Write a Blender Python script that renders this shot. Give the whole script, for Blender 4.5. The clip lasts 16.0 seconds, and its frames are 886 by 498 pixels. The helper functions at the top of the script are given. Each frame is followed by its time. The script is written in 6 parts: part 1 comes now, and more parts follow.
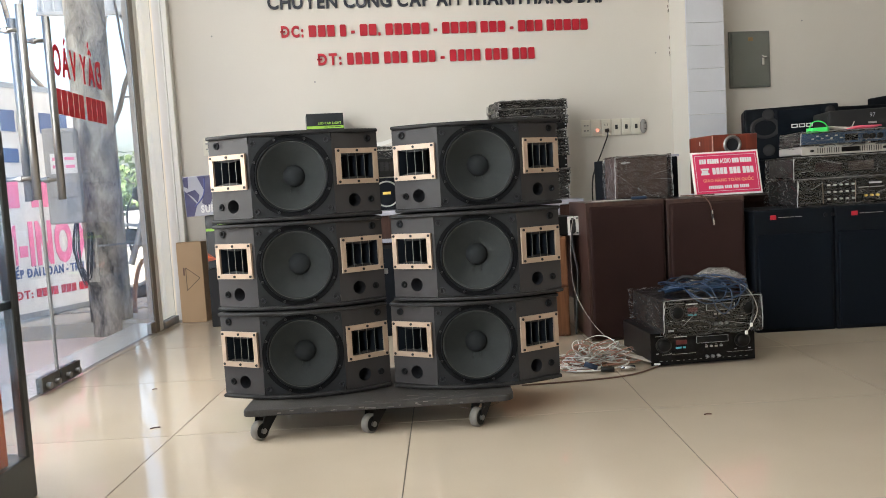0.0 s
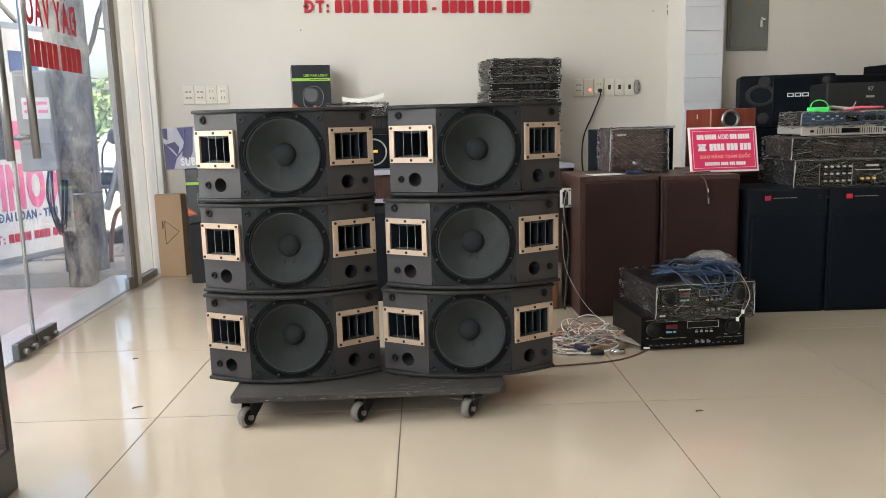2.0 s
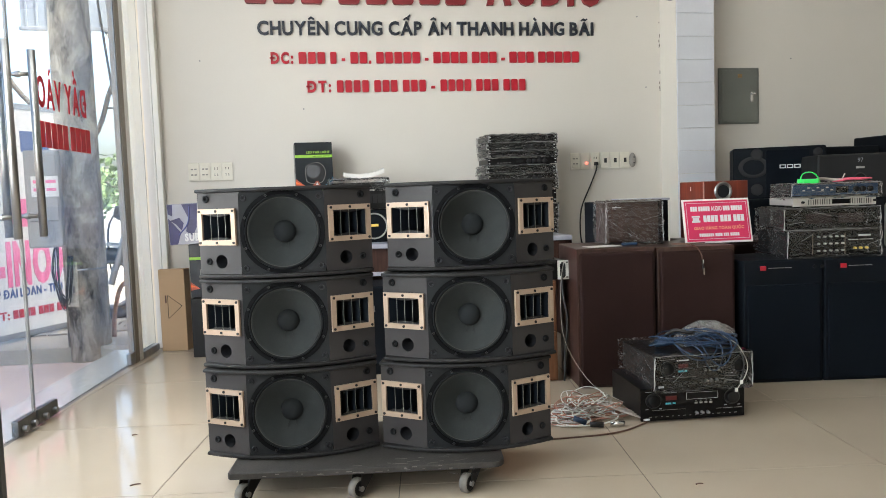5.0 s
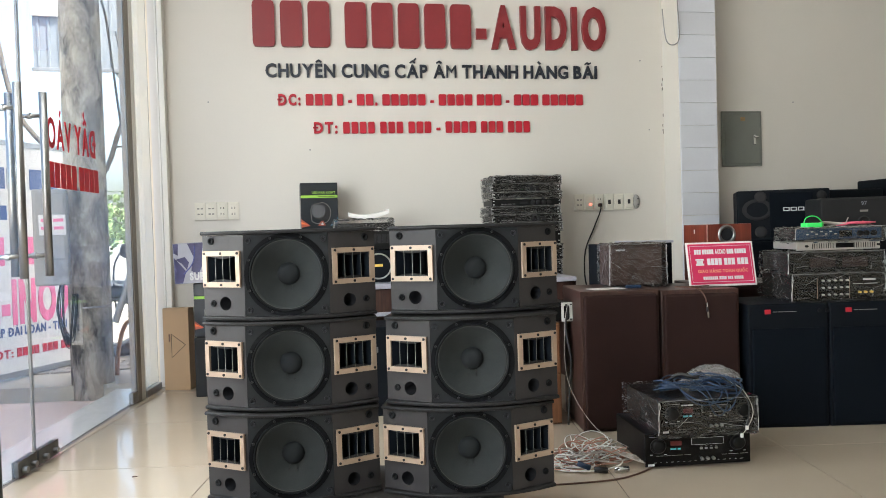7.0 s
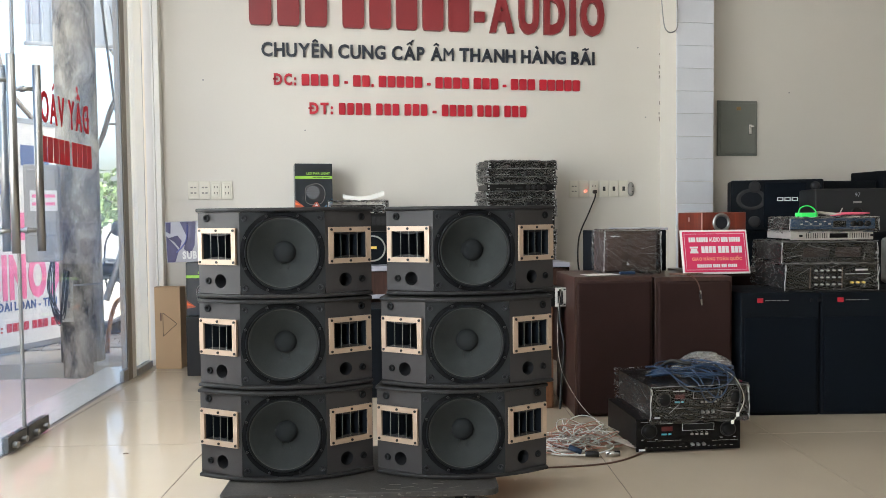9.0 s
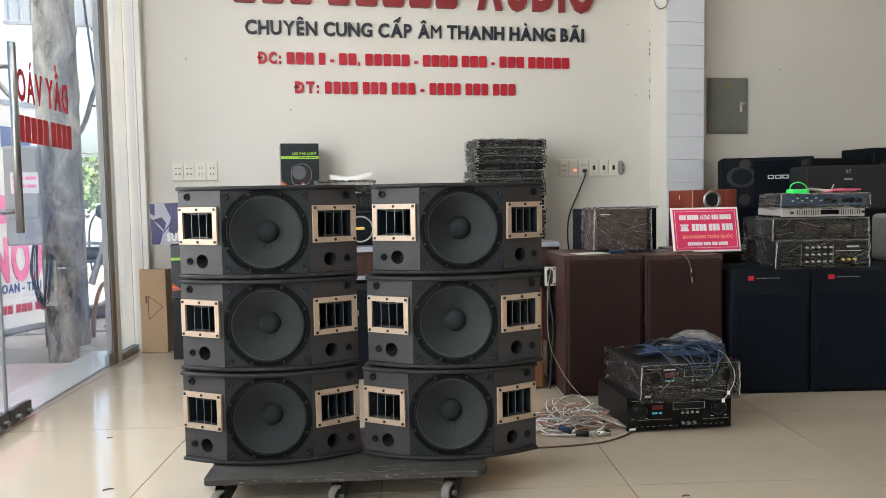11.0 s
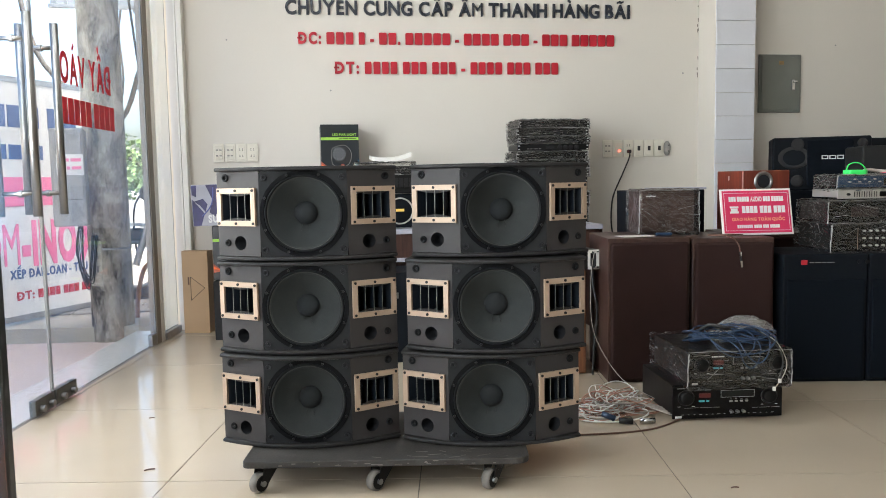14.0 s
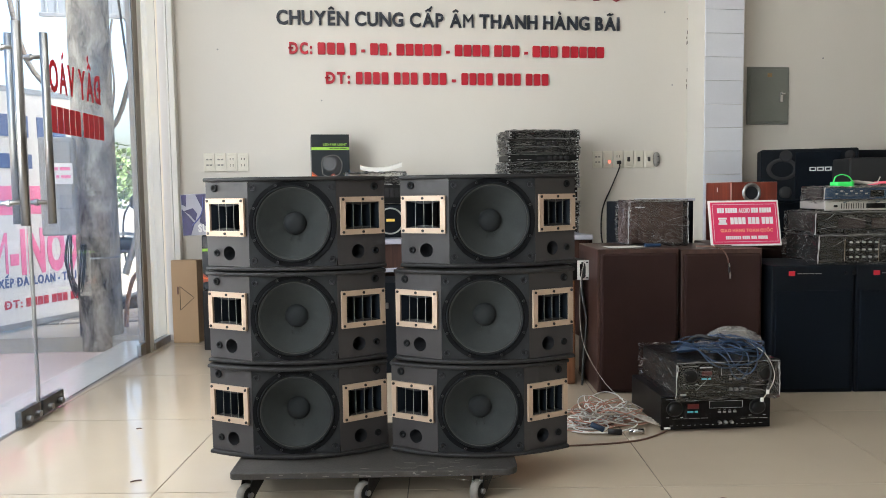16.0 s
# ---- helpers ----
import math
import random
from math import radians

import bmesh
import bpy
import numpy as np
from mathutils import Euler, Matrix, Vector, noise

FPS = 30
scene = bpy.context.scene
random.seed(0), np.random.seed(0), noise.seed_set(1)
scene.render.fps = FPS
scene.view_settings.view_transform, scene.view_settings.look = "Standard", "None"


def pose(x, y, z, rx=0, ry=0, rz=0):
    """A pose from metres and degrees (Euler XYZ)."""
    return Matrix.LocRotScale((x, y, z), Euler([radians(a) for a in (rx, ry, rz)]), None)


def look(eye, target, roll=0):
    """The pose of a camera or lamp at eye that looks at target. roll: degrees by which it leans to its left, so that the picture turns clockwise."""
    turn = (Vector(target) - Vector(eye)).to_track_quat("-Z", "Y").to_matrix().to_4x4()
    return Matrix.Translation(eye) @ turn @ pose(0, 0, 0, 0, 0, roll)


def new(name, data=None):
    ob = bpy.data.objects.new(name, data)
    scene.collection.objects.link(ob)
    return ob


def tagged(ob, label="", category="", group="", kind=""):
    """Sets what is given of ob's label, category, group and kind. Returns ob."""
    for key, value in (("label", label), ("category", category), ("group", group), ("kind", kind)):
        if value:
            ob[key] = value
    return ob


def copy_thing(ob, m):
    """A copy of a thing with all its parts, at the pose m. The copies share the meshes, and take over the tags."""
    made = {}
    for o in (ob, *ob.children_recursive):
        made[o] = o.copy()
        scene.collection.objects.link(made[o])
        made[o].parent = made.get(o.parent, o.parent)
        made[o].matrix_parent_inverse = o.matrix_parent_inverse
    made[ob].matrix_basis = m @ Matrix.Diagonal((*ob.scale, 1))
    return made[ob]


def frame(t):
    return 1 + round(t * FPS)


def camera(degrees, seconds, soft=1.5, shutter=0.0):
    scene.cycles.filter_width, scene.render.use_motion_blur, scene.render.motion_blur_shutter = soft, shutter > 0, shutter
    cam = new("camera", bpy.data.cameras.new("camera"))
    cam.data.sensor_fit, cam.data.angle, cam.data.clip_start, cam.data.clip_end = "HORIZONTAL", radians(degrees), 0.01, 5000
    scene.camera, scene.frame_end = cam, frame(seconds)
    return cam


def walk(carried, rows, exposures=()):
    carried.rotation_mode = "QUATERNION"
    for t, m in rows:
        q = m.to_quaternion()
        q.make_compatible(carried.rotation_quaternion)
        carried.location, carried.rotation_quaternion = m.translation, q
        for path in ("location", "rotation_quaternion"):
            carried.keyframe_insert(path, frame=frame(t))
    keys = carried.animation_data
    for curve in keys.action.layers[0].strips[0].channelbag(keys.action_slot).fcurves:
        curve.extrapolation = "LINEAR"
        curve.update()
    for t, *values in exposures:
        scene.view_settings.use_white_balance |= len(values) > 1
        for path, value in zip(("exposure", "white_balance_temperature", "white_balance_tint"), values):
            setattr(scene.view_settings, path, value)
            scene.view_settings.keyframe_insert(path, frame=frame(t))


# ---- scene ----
cam = camera(59.4, 16.0, 0.9)
PATH = [
    (0, (-0.32, 0.177, 0.764), (-0.01, 2.147, 0.613), -3.4),
    (0.5, (-0.318, 0.251, 0.854), (-0.018, 2.217, 0.641), -3.2),
    (1, (-0.334, 0.255, 0.879), (-0.041, 2.207, 0.558), -3.3),
    (1.5, (-0.342, 0.284, 0.905), (-0.001, 2.223, 0.55), -3.1),
    (2, (-0.358, 0.283, 0.929), (0.002, 2.224, 0.607), -1.5),
    (2.5, (-0.35, 0.257, 0.93), (-0.015, 2.205, 0.627), -1.0),
    (3, (-0.343, 0.241, 0.933), (-0.004, 2.191, 0.647), -1.1),
    (3.5, (-0.344, 0.238, 0.936), (0.006, 2.194, 0.703), -1.7),
    (4, (-0.347, 0.243, 0.934), (0.01, 2.201, 0.74), -2.1),
    (6.5, (-0.332, 0.225, 0.964), (0.024, 2.192, 0.897), -1.7),
    (7, (-0.337, 0.228, 0.964), (0.013, 2.196, 0.919), -1.7),
    (7.5, (-0.34, 0.225, 0.964), (0.009, 2.193, 0.918), -1.5),
    (8, (-0.345, 0.231, 0.955), (0.013, 2.198, 0.893), -1.1),
    (8.5, (-0.351, 0.232, 0.952), (0.016, 2.196, 0.88), -0.8),
    (9, (-0.355, 0.238, 0.95), (0.017, 2.201, 0.868), -0.6),
    (11.5, (-0.328, 0.314, 0.93), (0.068, 2.27, 0.792), -1.0),
    (12, (-0.324, 0.34, 0.929), (0.028, 2.303, 0.784), -0.8),
    (12.5, (-0.316, 0.338, 0.936), (0.012, 2.305, 0.791), -1.0),
    (13, (-0.322, 0.342, 0.933), (-0.014, 2.312, 0.775), -1.0),
    (13.5, (-0.325, 0.343, 0.931), (-0.03, 2.314, 0.762), -1.0),
    (14, (-0.324, 0.342, 0.929), (-0.033, 2.313, 0.758), -1.0),
    (14.5, (-0.323, 0.347, 0.928), (-0.034, 2.318, 0.75), -0.9),
    (15, (-0.321, 0.349, 0.926), (-0.022, 2.318, 0.746), -0.6),
    (15.5, (-0.32, 0.347, 0.928), (-0.012, 2.316, 0.761), -0.7),
    (16, (-0.316, 0.338, 0.933), (-0.003, 2.308, 0.786), -0.8),
]
walk(cam, [(t, look(eye, target, roll)) for t, eye, target, roll in PATH],
     exposures=[(0, 2.38, 6600, 8), (3, 2.43, 6500, 7), (5, 2.42, 6360, 6), (16, 2.40, 6360, 7)])

# ---- world, sun, large lights ----
world = bpy.data.worlds.new("World")
scene.world = world
world.use_nodes = True
wn = world.node_tree.nodes
sky = wn.new("ShaderNodeTexSky")
sky.sky_type, sky.sun_disc = "NISHITA", False
sky.sun_elevation, sky.sun_rotation = radians(58), radians(127)
sky.dust_density = 6.0
wn["Background"].inputs[1].default_value = 0.15
world.node_tree.links.new(sky.outputs[0], wn["Background"].inputs[0])


def lamp(name, kind, m, energy, color=(1, 1, 1), **more):
    data = bpy.data.lights.new(name, kind)
    data.energy, data.color = energy, color
    for key, value in more.items():
        if key == "size":
            data.shape, data.size, data.size_y = "RECTANGLE", value[0], value[1]
        if key == "angle":
            data.angle = radians(value)
    ob = new(name, data)
    ob.matrix_world = m
    return ob


lamp("sun", "SUN", look((4, -3.0, 8.0), (0, 0, 0)), 4.0, (1.0, 0.95, 0.88), angle=0.6)
# daylight of the glass front beside and behind the camera
lamp("shop_front_daylight", "AREA", look((-1.93, 0.7, 1.65), (3.0, 1.5, 1.35)), 26.5, (1.0, 0.985, 0.96), size=(3.2, 2.6))
# lamp added out of view above the doors, lifting the floor beside them
lamp("door_fill_light", "AREA", look((-1.46, 3.65, 2.70), (-0.2, 4.1, 0.0)), 2.0, (1.0, 0.99, 0.97), size=(0.36, 1.8))

# daylight through the near door leaf
lamp("door_daylight", "AREA", look((-1.555, 3.08, 1.55), (2.3, 3.8, 0.8)), 6.5, (1.0, 0.975, 0.93), size=(0.85, 1.7))

# ---- materials ----


def mat(name, color, rough=0.5, metal=0.0, vary=0.12, scale=6.0, fine=60.0, bump=0.05, spec=0.5, coat=0.0, wear=0.15, random_tint=0.0):
    """A surface with broad stains, fine grain, uneven gloss and a light relief."""
    m = bpy.data.materials.new(name)
    m.use_nodes = True
    nt = m.node_tree
    bs = nt.nodes["Principled BSDF"]
    bs.inputs["Metallic"].default_value = metal
    bs.inputs["Specular IOR Level"].default_value = spec
    bs.inputs["Coat Weight"].default_value = coat
    bs.inputs["Coat Roughness"].default_value = 0.08
    tc = nt.nodes.new("ShaderNodeTexCoord")
    broad, grain = nt.nodes.new("ShaderNodeTexNoise"), nt.nodes.new("ShaderNodeTexNoise")
    broad.inputs["Scale"].default_value, broad.inputs["Detail"].default_value = scale, 5
    grain.inputs["Scale"].default_value, grain.inputs["Detail"].default_value = fine, 3
    for n in (broad, grain):
        nt.links.new(tc.outputs["Object"], n.inputs["Vector"])
    ramp = nt.nodes.new("ShaderNodeMapRange")
    ramp.inputs["To Min"].default_value, ramp.inputs["To Max"].default_value = 1 - vary, 1 + vary
    ramp.inputs["From Min"].default_value, ramp.inputs["From Max"].default_value = 0.25, 0.75
    mix = nt.nodes.new("ShaderNodeMath")
    mix.operation = "MULTIPLY_ADD"
    mix.inputs[1].default_value, mix.inputs[2].default_value = 0.3, 0.0
    nt.links.new(grain.outputs[0], mix.inputs[0])
    add = nt.nodes.new("ShaderNodeMath")
    add.operation = "MULTIPLY_ADD"
    add.inputs[1].default_value = 0.7
    nt.links.new(broad.outputs[0], add.inputs[0])
    nt.links.new(mix.outputs[0], add.inputs[2])
    nt.links.new(add.outputs[0], ramp.inputs[0])
    tint = nt.nodes.new("ShaderNodeVectorMath")
    tint.operation = "SCALE"
    tint.inputs[0].default_value = color
    nt.links.new(ramp.outputs[0], tint.inputs["Scale"])
    last = tint.outputs[0]
    if random_tint:
        info, rr, sc = nt.nodes.new("ShaderNodeObjectInfo"), nt.nodes.new("ShaderNodeMapRange"), nt.nodes.new("ShaderNodeVectorMath")
        rr.inputs["To Min"].default_value, rr.inputs["To Max"].default_value = 1 - random_tint, 1 + random_tint
        sc.operation = "SCALE"
        nt.links.new(info.outputs["Random"], rr.inputs[0])
        nt.links.new(last, sc.inputs[0])
        nt.links.new(rr.outputs[0], sc.inputs["Scale"])
        last = sc.outputs[0]
    nt.links.new(last, bs.inputs["Base Color"])
    rough_map = nt.nodes.new("ShaderNodeMapRange")
    rough_map.inputs["To Min"].default_value, rough_map.inputs["To Max"].default_value = max(0.02, rough * (1 - wear)), min(1, rough * (1 + wear))
    nt.links.new(broad.outputs[0], rough_map.inputs[0])
    nt.links.new(rough_map.outputs[0], bs.inputs["Roughness"])
    if bump:
        bp = nt.nodes.new("ShaderNodeBump")
        bp.inputs["Strength"].default_value, bp.inputs["Distance"].default_value = bump, 0.004
        nt.links.new(grain.outputs[0], bp.inputs["Height"])
        nt.links.new(bp.outputs[0], bs.inputs["Normal"])
    return m


def wood(name, dark, light, rough=0.4, scale=7.0, stretch=(1, 1, 0.12)):
    m = mat(name, light, rough, bump=0.06)
    nt = m.node_tree
    bs = nt.nodes["Principled BSDF"]
    tc, mp, wv, cr = (nt.nodes.new("ShaderNode" + k) for k in ("TexCoord", "Mapping", "TexNoise", "ValToRGB"))
    mp.inputs["Scale"].default_value = stretch
    wv.inputs["Scale"].default_value, wv.inputs["Detail"].default_value, wv.inputs["Distortion"].default_value = scale * 6, 6, 1.2
    cr.color_ramp.elements[0].color, cr.color_ramp.elements[1].color = (*dark, 1), (*light, 1)
    cr.color_ramp.elements[0].position, cr.color_ramp.elements[1].position = 0.3, 0.7
    nt.links.new(tc.outputs["Object"], mp.inputs[0])
    nt.links.new(mp.outputs[0], wv.inputs[0])
    nt.links.new(wv.outputs[0], cr.inputs[0])
    nt.links.new(cr.outputs[0], bs.inputs["Base Color"])
    return m


def clear(name, color=(1, 1, 1), rough=0.0, haze=0.04, haze_color=(0.7, 0.8, 0.9), ior=1.45, streak=3.0):
    """Clear glass or film with a thin uneven veil of dust and painted-on sheen."""
    m = bpy.data.materials.new(name)
    m.use_nodes = True
    nt = m.node_tree
    bs, out = nt.nodes["Principled BSDF"], nt.nodes["Material Output"]
    bs.inputs["Base Color"].default_value = (*color, 1)
    bs.inputs["Roughness"].default_value = rough
    bs.inputs["Transmission Weight"].default_value = 1
    bs.inputs["IOR"].default_value = ior
    df, tl, half, mx, nz, sp, su, mr, tc = (nt.nodes.new("ShaderNode" + k) for k in ("BsdfDiffuse", "BsdfTranslucent", "MixShader", "MixShader", "TexNoise", "TexNoise", "Math", "MapRange", "TexCoord"))
    df.inputs[0].default_value = tl.inputs[0].default_value = (*haze_color, 1)
    half.inputs[0].default_value = 0.6
    nz.inputs["Scale"].default_value, nz.inputs["Detail"].default_value, nz.inputs["Distortion"].default_value = streak, 6, 0.8
    sp.inputs["Scale"].default_value, sp.inputs["Detail"].default_value = streak * 22, 3
    su.operation, su.inputs[1].default_value = "MULTIPLY_ADD", 0.45
    mr.inputs["From Min"].default_value, mr.inputs["From Max"].default_value = 0.62, 0.95
    mr.inputs["To Min"].default_value, mr.inputs["To Max"].default_value = haze * 0.35, haze * 2.4
    for a, b in ((tc.outputs["Object"], nz.inputs[0]), (tc.outputs["Object"], sp.inputs[0]), (sp.outputs[0], su.inputs[0]), (nz.outputs[0], su.inputs[2]), (su.outputs[0], mr.inputs[0]), (mr.outputs[0], mx.inputs[0]),
                 (bs.outputs[0], mx.inputs[1]), (df.outputs[0], half.inputs[1]), (tl.outputs[0], half.inputs[2]), (half.outputs[0], mx.inputs[2]), (mx.outputs[0], out.inputs[0])):
        nt.links.new(a, b)
    return m


def thin_film(name, veil=0.008, lines=0.6):
    """Wrapping film: clear and glossy, with a few thin pale lines painted as crease highlights."""
    m = bpy.data.materials.new(name)
    m.use_nodes = True
    nt = m.node_tree
    out = nt.nodes["Material Output"]
    tr, gl, df, m1, m2, tc, mp, nz, sb, ab, mr, lw, ad, wide, cl, mu, pl = (nt.nodes.new("ShaderNode" + k) for k in (
        "BsdfTransparent", "BsdfGlossy", "BsdfDiffuse", "MixShader", "MixShader", "TexCoord", "Mapping", "TexNoise", "Math", "Math", "MapRange", "LayerWeight", "Math", "TexNoise", "MapRange", "Math", "Math"))
    tr.inputs[0].default_value = (0.95, 0.95, 0.95, 1)
    gl.inputs["Roughness"].default_value = 0.06
    df.inputs[0].default_value = (0.8, 0.79, 0.78, 1)
    mp.inputs["Rotation"].default_value, mp.inputs["Scale"].default_value = (0.3, 0.5, 0.2), (1.0, 1.0, 2.4)
    nz.inputs["Scale"].default_value, nz.inputs["Detail"].default_value, nz.inputs["Distortion"].default_value = 11, 2, 0.4
    wide.inputs["Scale"].default_value = 7
    sb.operation, ab.operation, ad.operation, mu.operation, pl.operation = "SUBTRACT", "ABSOLUTE", "MULTIPLY_ADD", "MULTIPLY", "ADD"
    sb.inputs[1].default_value, pl.inputs[1].default_value = 0.5, veil
    mr.inputs["From Min"].default_value, mr.inputs["From Max"].default_value = 0.001, 0.0075
    mr.inputs["To Min"].default_value, mr.inputs["To Max"].default_value = lines, 0.0
    cl.inputs["From Min"].default_value, cl.inputs["From Max"].default_value = 0.45, 0.62
    lw.inputs["Blend"].default_value = 0.25
    ad.inputs[1].default_value, ad.inputs[2].default_value = 0.85, 0.055
    for a, b in ((tc.outputs["Object"], mp.inputs[0]), (mp.outputs[0], nz.inputs[0]), (tc.outputs["Object"], wide.inputs[0]), (nz.outputs[0], sb.inputs[0]), (sb.outputs[0], ab.inputs[0]), (ab.outputs[0], mr.inputs[0]),
                 (wide.outputs[0], cl.inputs[0]), (mr.outputs[0], mu.inputs[0]), (cl.outputs[0], mu.inputs[1]), (mu.outputs[0], pl.inputs[0]), (lw.outputs["Fresnel"], ad.inputs[0]), (ad.outputs[0], m1.inputs[0]),
                 (tr.outputs[0], m1.inputs[1]), (gl.outputs[0], m1.inputs[2]), (pl.outputs[0], m2.inputs[0]), (m1.outputs[0], m2.inputs[1]), (df.outputs[0], m2.inputs[2]), (m2.outputs[0], out.inputs[0])):
        nt.links.new(a, b)
    return m


def cloth(name, color, rough=0.9, weave=900.0):
    m = mat(name, color, rough, vary=0.18, scale=5, fine=weave, bump=0.35, spec=0.08)
    return m


WALL = mat("wall_paint", (0.64, 0.61, 0.555), 0.55, vary=0.03, scale=1.2, fine=120, bump=0.04)
CEIL = mat("ceiling_paint", (0.8, 0.79, 0.76), 0.7, vary=0.03, scale=1)
TILE = mat("floor_tile", (0.45, 0.38, 0.295), 0.075, vary=0.05, scale=3.0, fine=180, bump=0.006, spec=0.95, random_tint=0.025, wear=0.35)
GROUT = mat("grout", (0.12, 0.10, 0.08), 0.85)
COLTILE = mat("column_tile", (0.64, 0.655, 0.70), 0.18, vary=0.05, scale=4, random_tint=0.03, bump=0.01)
# dust haze tinted blue, so the panes' blue reflection is in its colour
GLASS = clear("door_glass", (0.95, 0.98, 0.98), haze=0.042, haze_color=(0.32, 0.58, 1.0), ior=1.25, streak=1.2)
STEEL = mat("brushed_steel", (0.28, 0.278, 0.272), 0.3, 1.0, vary=0.08, scale=9, fine=200)
STEEL_DARK = mat("worn_steel", (0.3, 0.3, 0.3), 0.4, 1.0, vary=0.2, scale=20)
ALU = mat("white_aluminium", (0.72, 0.7, 0.65), 0.35, vary=0.05, scale=4)
BEIGE = mat("facade_paint", (0.68, 0.60, 0.45), 0.6, vary=0.06, scale=2)
CANOPY = mat("grey_sheet_metal", (0.19, 0.21, 0.235), 0.45, 0.2, vary=0.12, scale=3)
FLAKED = mat("flaked_paint", (0.50, 0.47, 0.40), 0.8, vary=0.35, scale=30, bump=0.3)
JAMB = mat("bronze_aluminium", (0.22, 0.19, 0.16), 0.5, 0.2, vary=0.12, scale=6)
PATCH = mat("dull_patch_steel", (0.15, 0.15, 0.145), 0.42, 1.0, vary=0.3, scale=18)
GRANITE = mat("granite", (0.48, 0.465, 0.43), 0.15, vary=0.2, scale=30, fine=250, bump=0.01)
PAVING = mat("paving", (0.43, 0.345, 0.31), 0.7, vary=0.15, scale=3, fine=70, bump=0.2)
CONCRETE = mat("concrete", (0.31, 0.28, 0.23), 0.85, vary=0.25, scale=4, fine=80, bump=0.3)
ASPHALT = mat("asphalt", (0.17, 0.165, 0.155), 0.9, vary=0.2, scale=2, fine=120, bump=0.3)
BOXPAINT = mat("speaker_paint", (0.033, 0.0305, 0.031), 0.5, vary=0.10, scale=7, fine=420, bump=0.10, wear=0.2, spec=0.35)
BOXDARK = mat("speaker_cap", (0.020, 0.0195, 0.020), 0.5, vary=0.15, scale=9, fine=300, bump=0.08, spec=0.2)
BAFFLE = mat("speaker_baffle", (0.0185, 0.0198, 0.0212), 0.6, vary=0.1, scale=8, fine=500, bump=0.08, spec=0.12)
GASKET = mat("black_gasket", (0.0055, 0.006, 0.007), 0.75, vary=0.2, scale=14, spec=0.06)
RUBBER = mat("rubber", (0.0065, 0.0075, 0.009), 0.6, vary=0.2, scale=14, bump=0.05, spec=0.15)
CONE_EDGE = mat("cone_edge_highlight", (0.055, 0.055, 0.053), 0.7, vary=0.2, scale=12, spec=0.15)
CAP = mat("dust_cap_paper", (0.016, 0.0185, 0.0205), 0.85, vary=0.15, scale=12, spec=0.2)
CONE = mat("paper_cone", (0.029, 0.0325, 0.0325), 0.7, vary=0.22, scale=12, fine=300, bump=0.15, spec=0.12)
# near-black: shade inside ports put into the colour; black pegs share it
HOLE = mat("dark_hole", (0.0045, 0.006, 0.0095), 0.7, vary=0.1)
GOLD = mat("cream_gold_frame", (0.42, 0.315, 0.235), 0.4, 0.3, vary=0.08, scale=14, fine=200)
VANE = mat("horn_plastic", (0.010, 0.014, 0.020), 0.3, vary=0.2, scale=10, spec=0.25)
SCREW = mat("black_screw", (0.012, 0.012, 0.012), 0.35, 0.4, vary=0.2, scale=40)
BOARD = mat("worn_board", (0.031, 0.0285, 0.0265), 0.6, vary=0.7, scale=16, fine=140, bump=0.2)
CASTOR = mat("castor_rubber", (0.155, 0.145, 0.13), 0.7, vary=0.35, scale=25)
RED = mat("red_letters", (0.43, 0.012, 0.028), 0.35, vary=0.06, scale=9)
MAROON = mat("maroon_letters", (0.22, 0.02, 0.025), 0.4, vary=0.08, scale=7)
NAVY = mat("dark_letters", (0.022, 0.027, 0.04), 0.4, vary=0.1)
PLATE = mat("switch_plastic", (0.70, 0.67, 0.58), 0.35, vary=0.04, scale=10)
PLATE_DARK = mat("socket_slot", (0.03, 0.03, 0.03), 0.5)
PANEL = mat("grey_green_enamel", (0.165, 0.175, 0.155), 0.4, vary=0.1, scale=6, fine=120)
GRILLE = cloth("brown_grille_cloth", (0.034, 0.0185, 0.0165))
WALNUT = wood("walnut_veneer", (0.030, 0.014, 0.011), (0.066, 0.031, 0.023), 0.4)
REDWOOD = wood("reddish_veneer", (0.045, 0.022, 0.017), (0.085, 0.042, 0.033), 0.5)
CHERRY = wood("cherry_veneer", (0.10, 0.018, 0.010), (0.20, 0.038, 0.020), 0.3, 4)
PINKISH = mat("veneer_edge_highlight", (0.42, 0.22, 0.18), 0.5, vary=0.2, scale=12)
OAK = wood("orange_wood", (0.16, 0.065, 0.028), (0.27, 0.12, 0.055), 0.45)
BLACKBOX = mat("black_vinyl", (0.0052, 0.0072, 0.0105), 0.6, vary=0.2, scale=6, fine=300, bump=0.15, spec=0.10)
BLACKCLOTH = cloth("black_grille_cloth", (0.0050, 0.0074, 0.0112))
GREYBOX = mat("grey_black_vinyl", (0.018, 0.018, 0.019), 0.55, vary=0.15, scale=6, fine=300, bump=0.15, spec=0.25)
BLACKMETAL = mat("black_steel", (0.005, 0.005, 0.0055), 0.4, 0.0, vary=0.15, scale=9, fine=300, spec=0.25)
FACE = mat("black_gloss_face", (0.003, 0.003, 0.004), 0.18, vary=0.15, spec=0.25)
SILVER = mat("silver_face", (0.55, 0.54, 0.51), 0.35, 0.6, vary=0.05, scale=8)
BLUEFACE = mat("blue_face", (0.03, 0.08, 0.17), 0.3, 0.3, vary=0.1)
INK_W = mat("white_print", (0.7, 0.7, 0.7), 0.5, vary=0.05)
INK_Y = mat("yellow_print", (0.8, 0.55, 0.12), 0.5, vary=0.05)
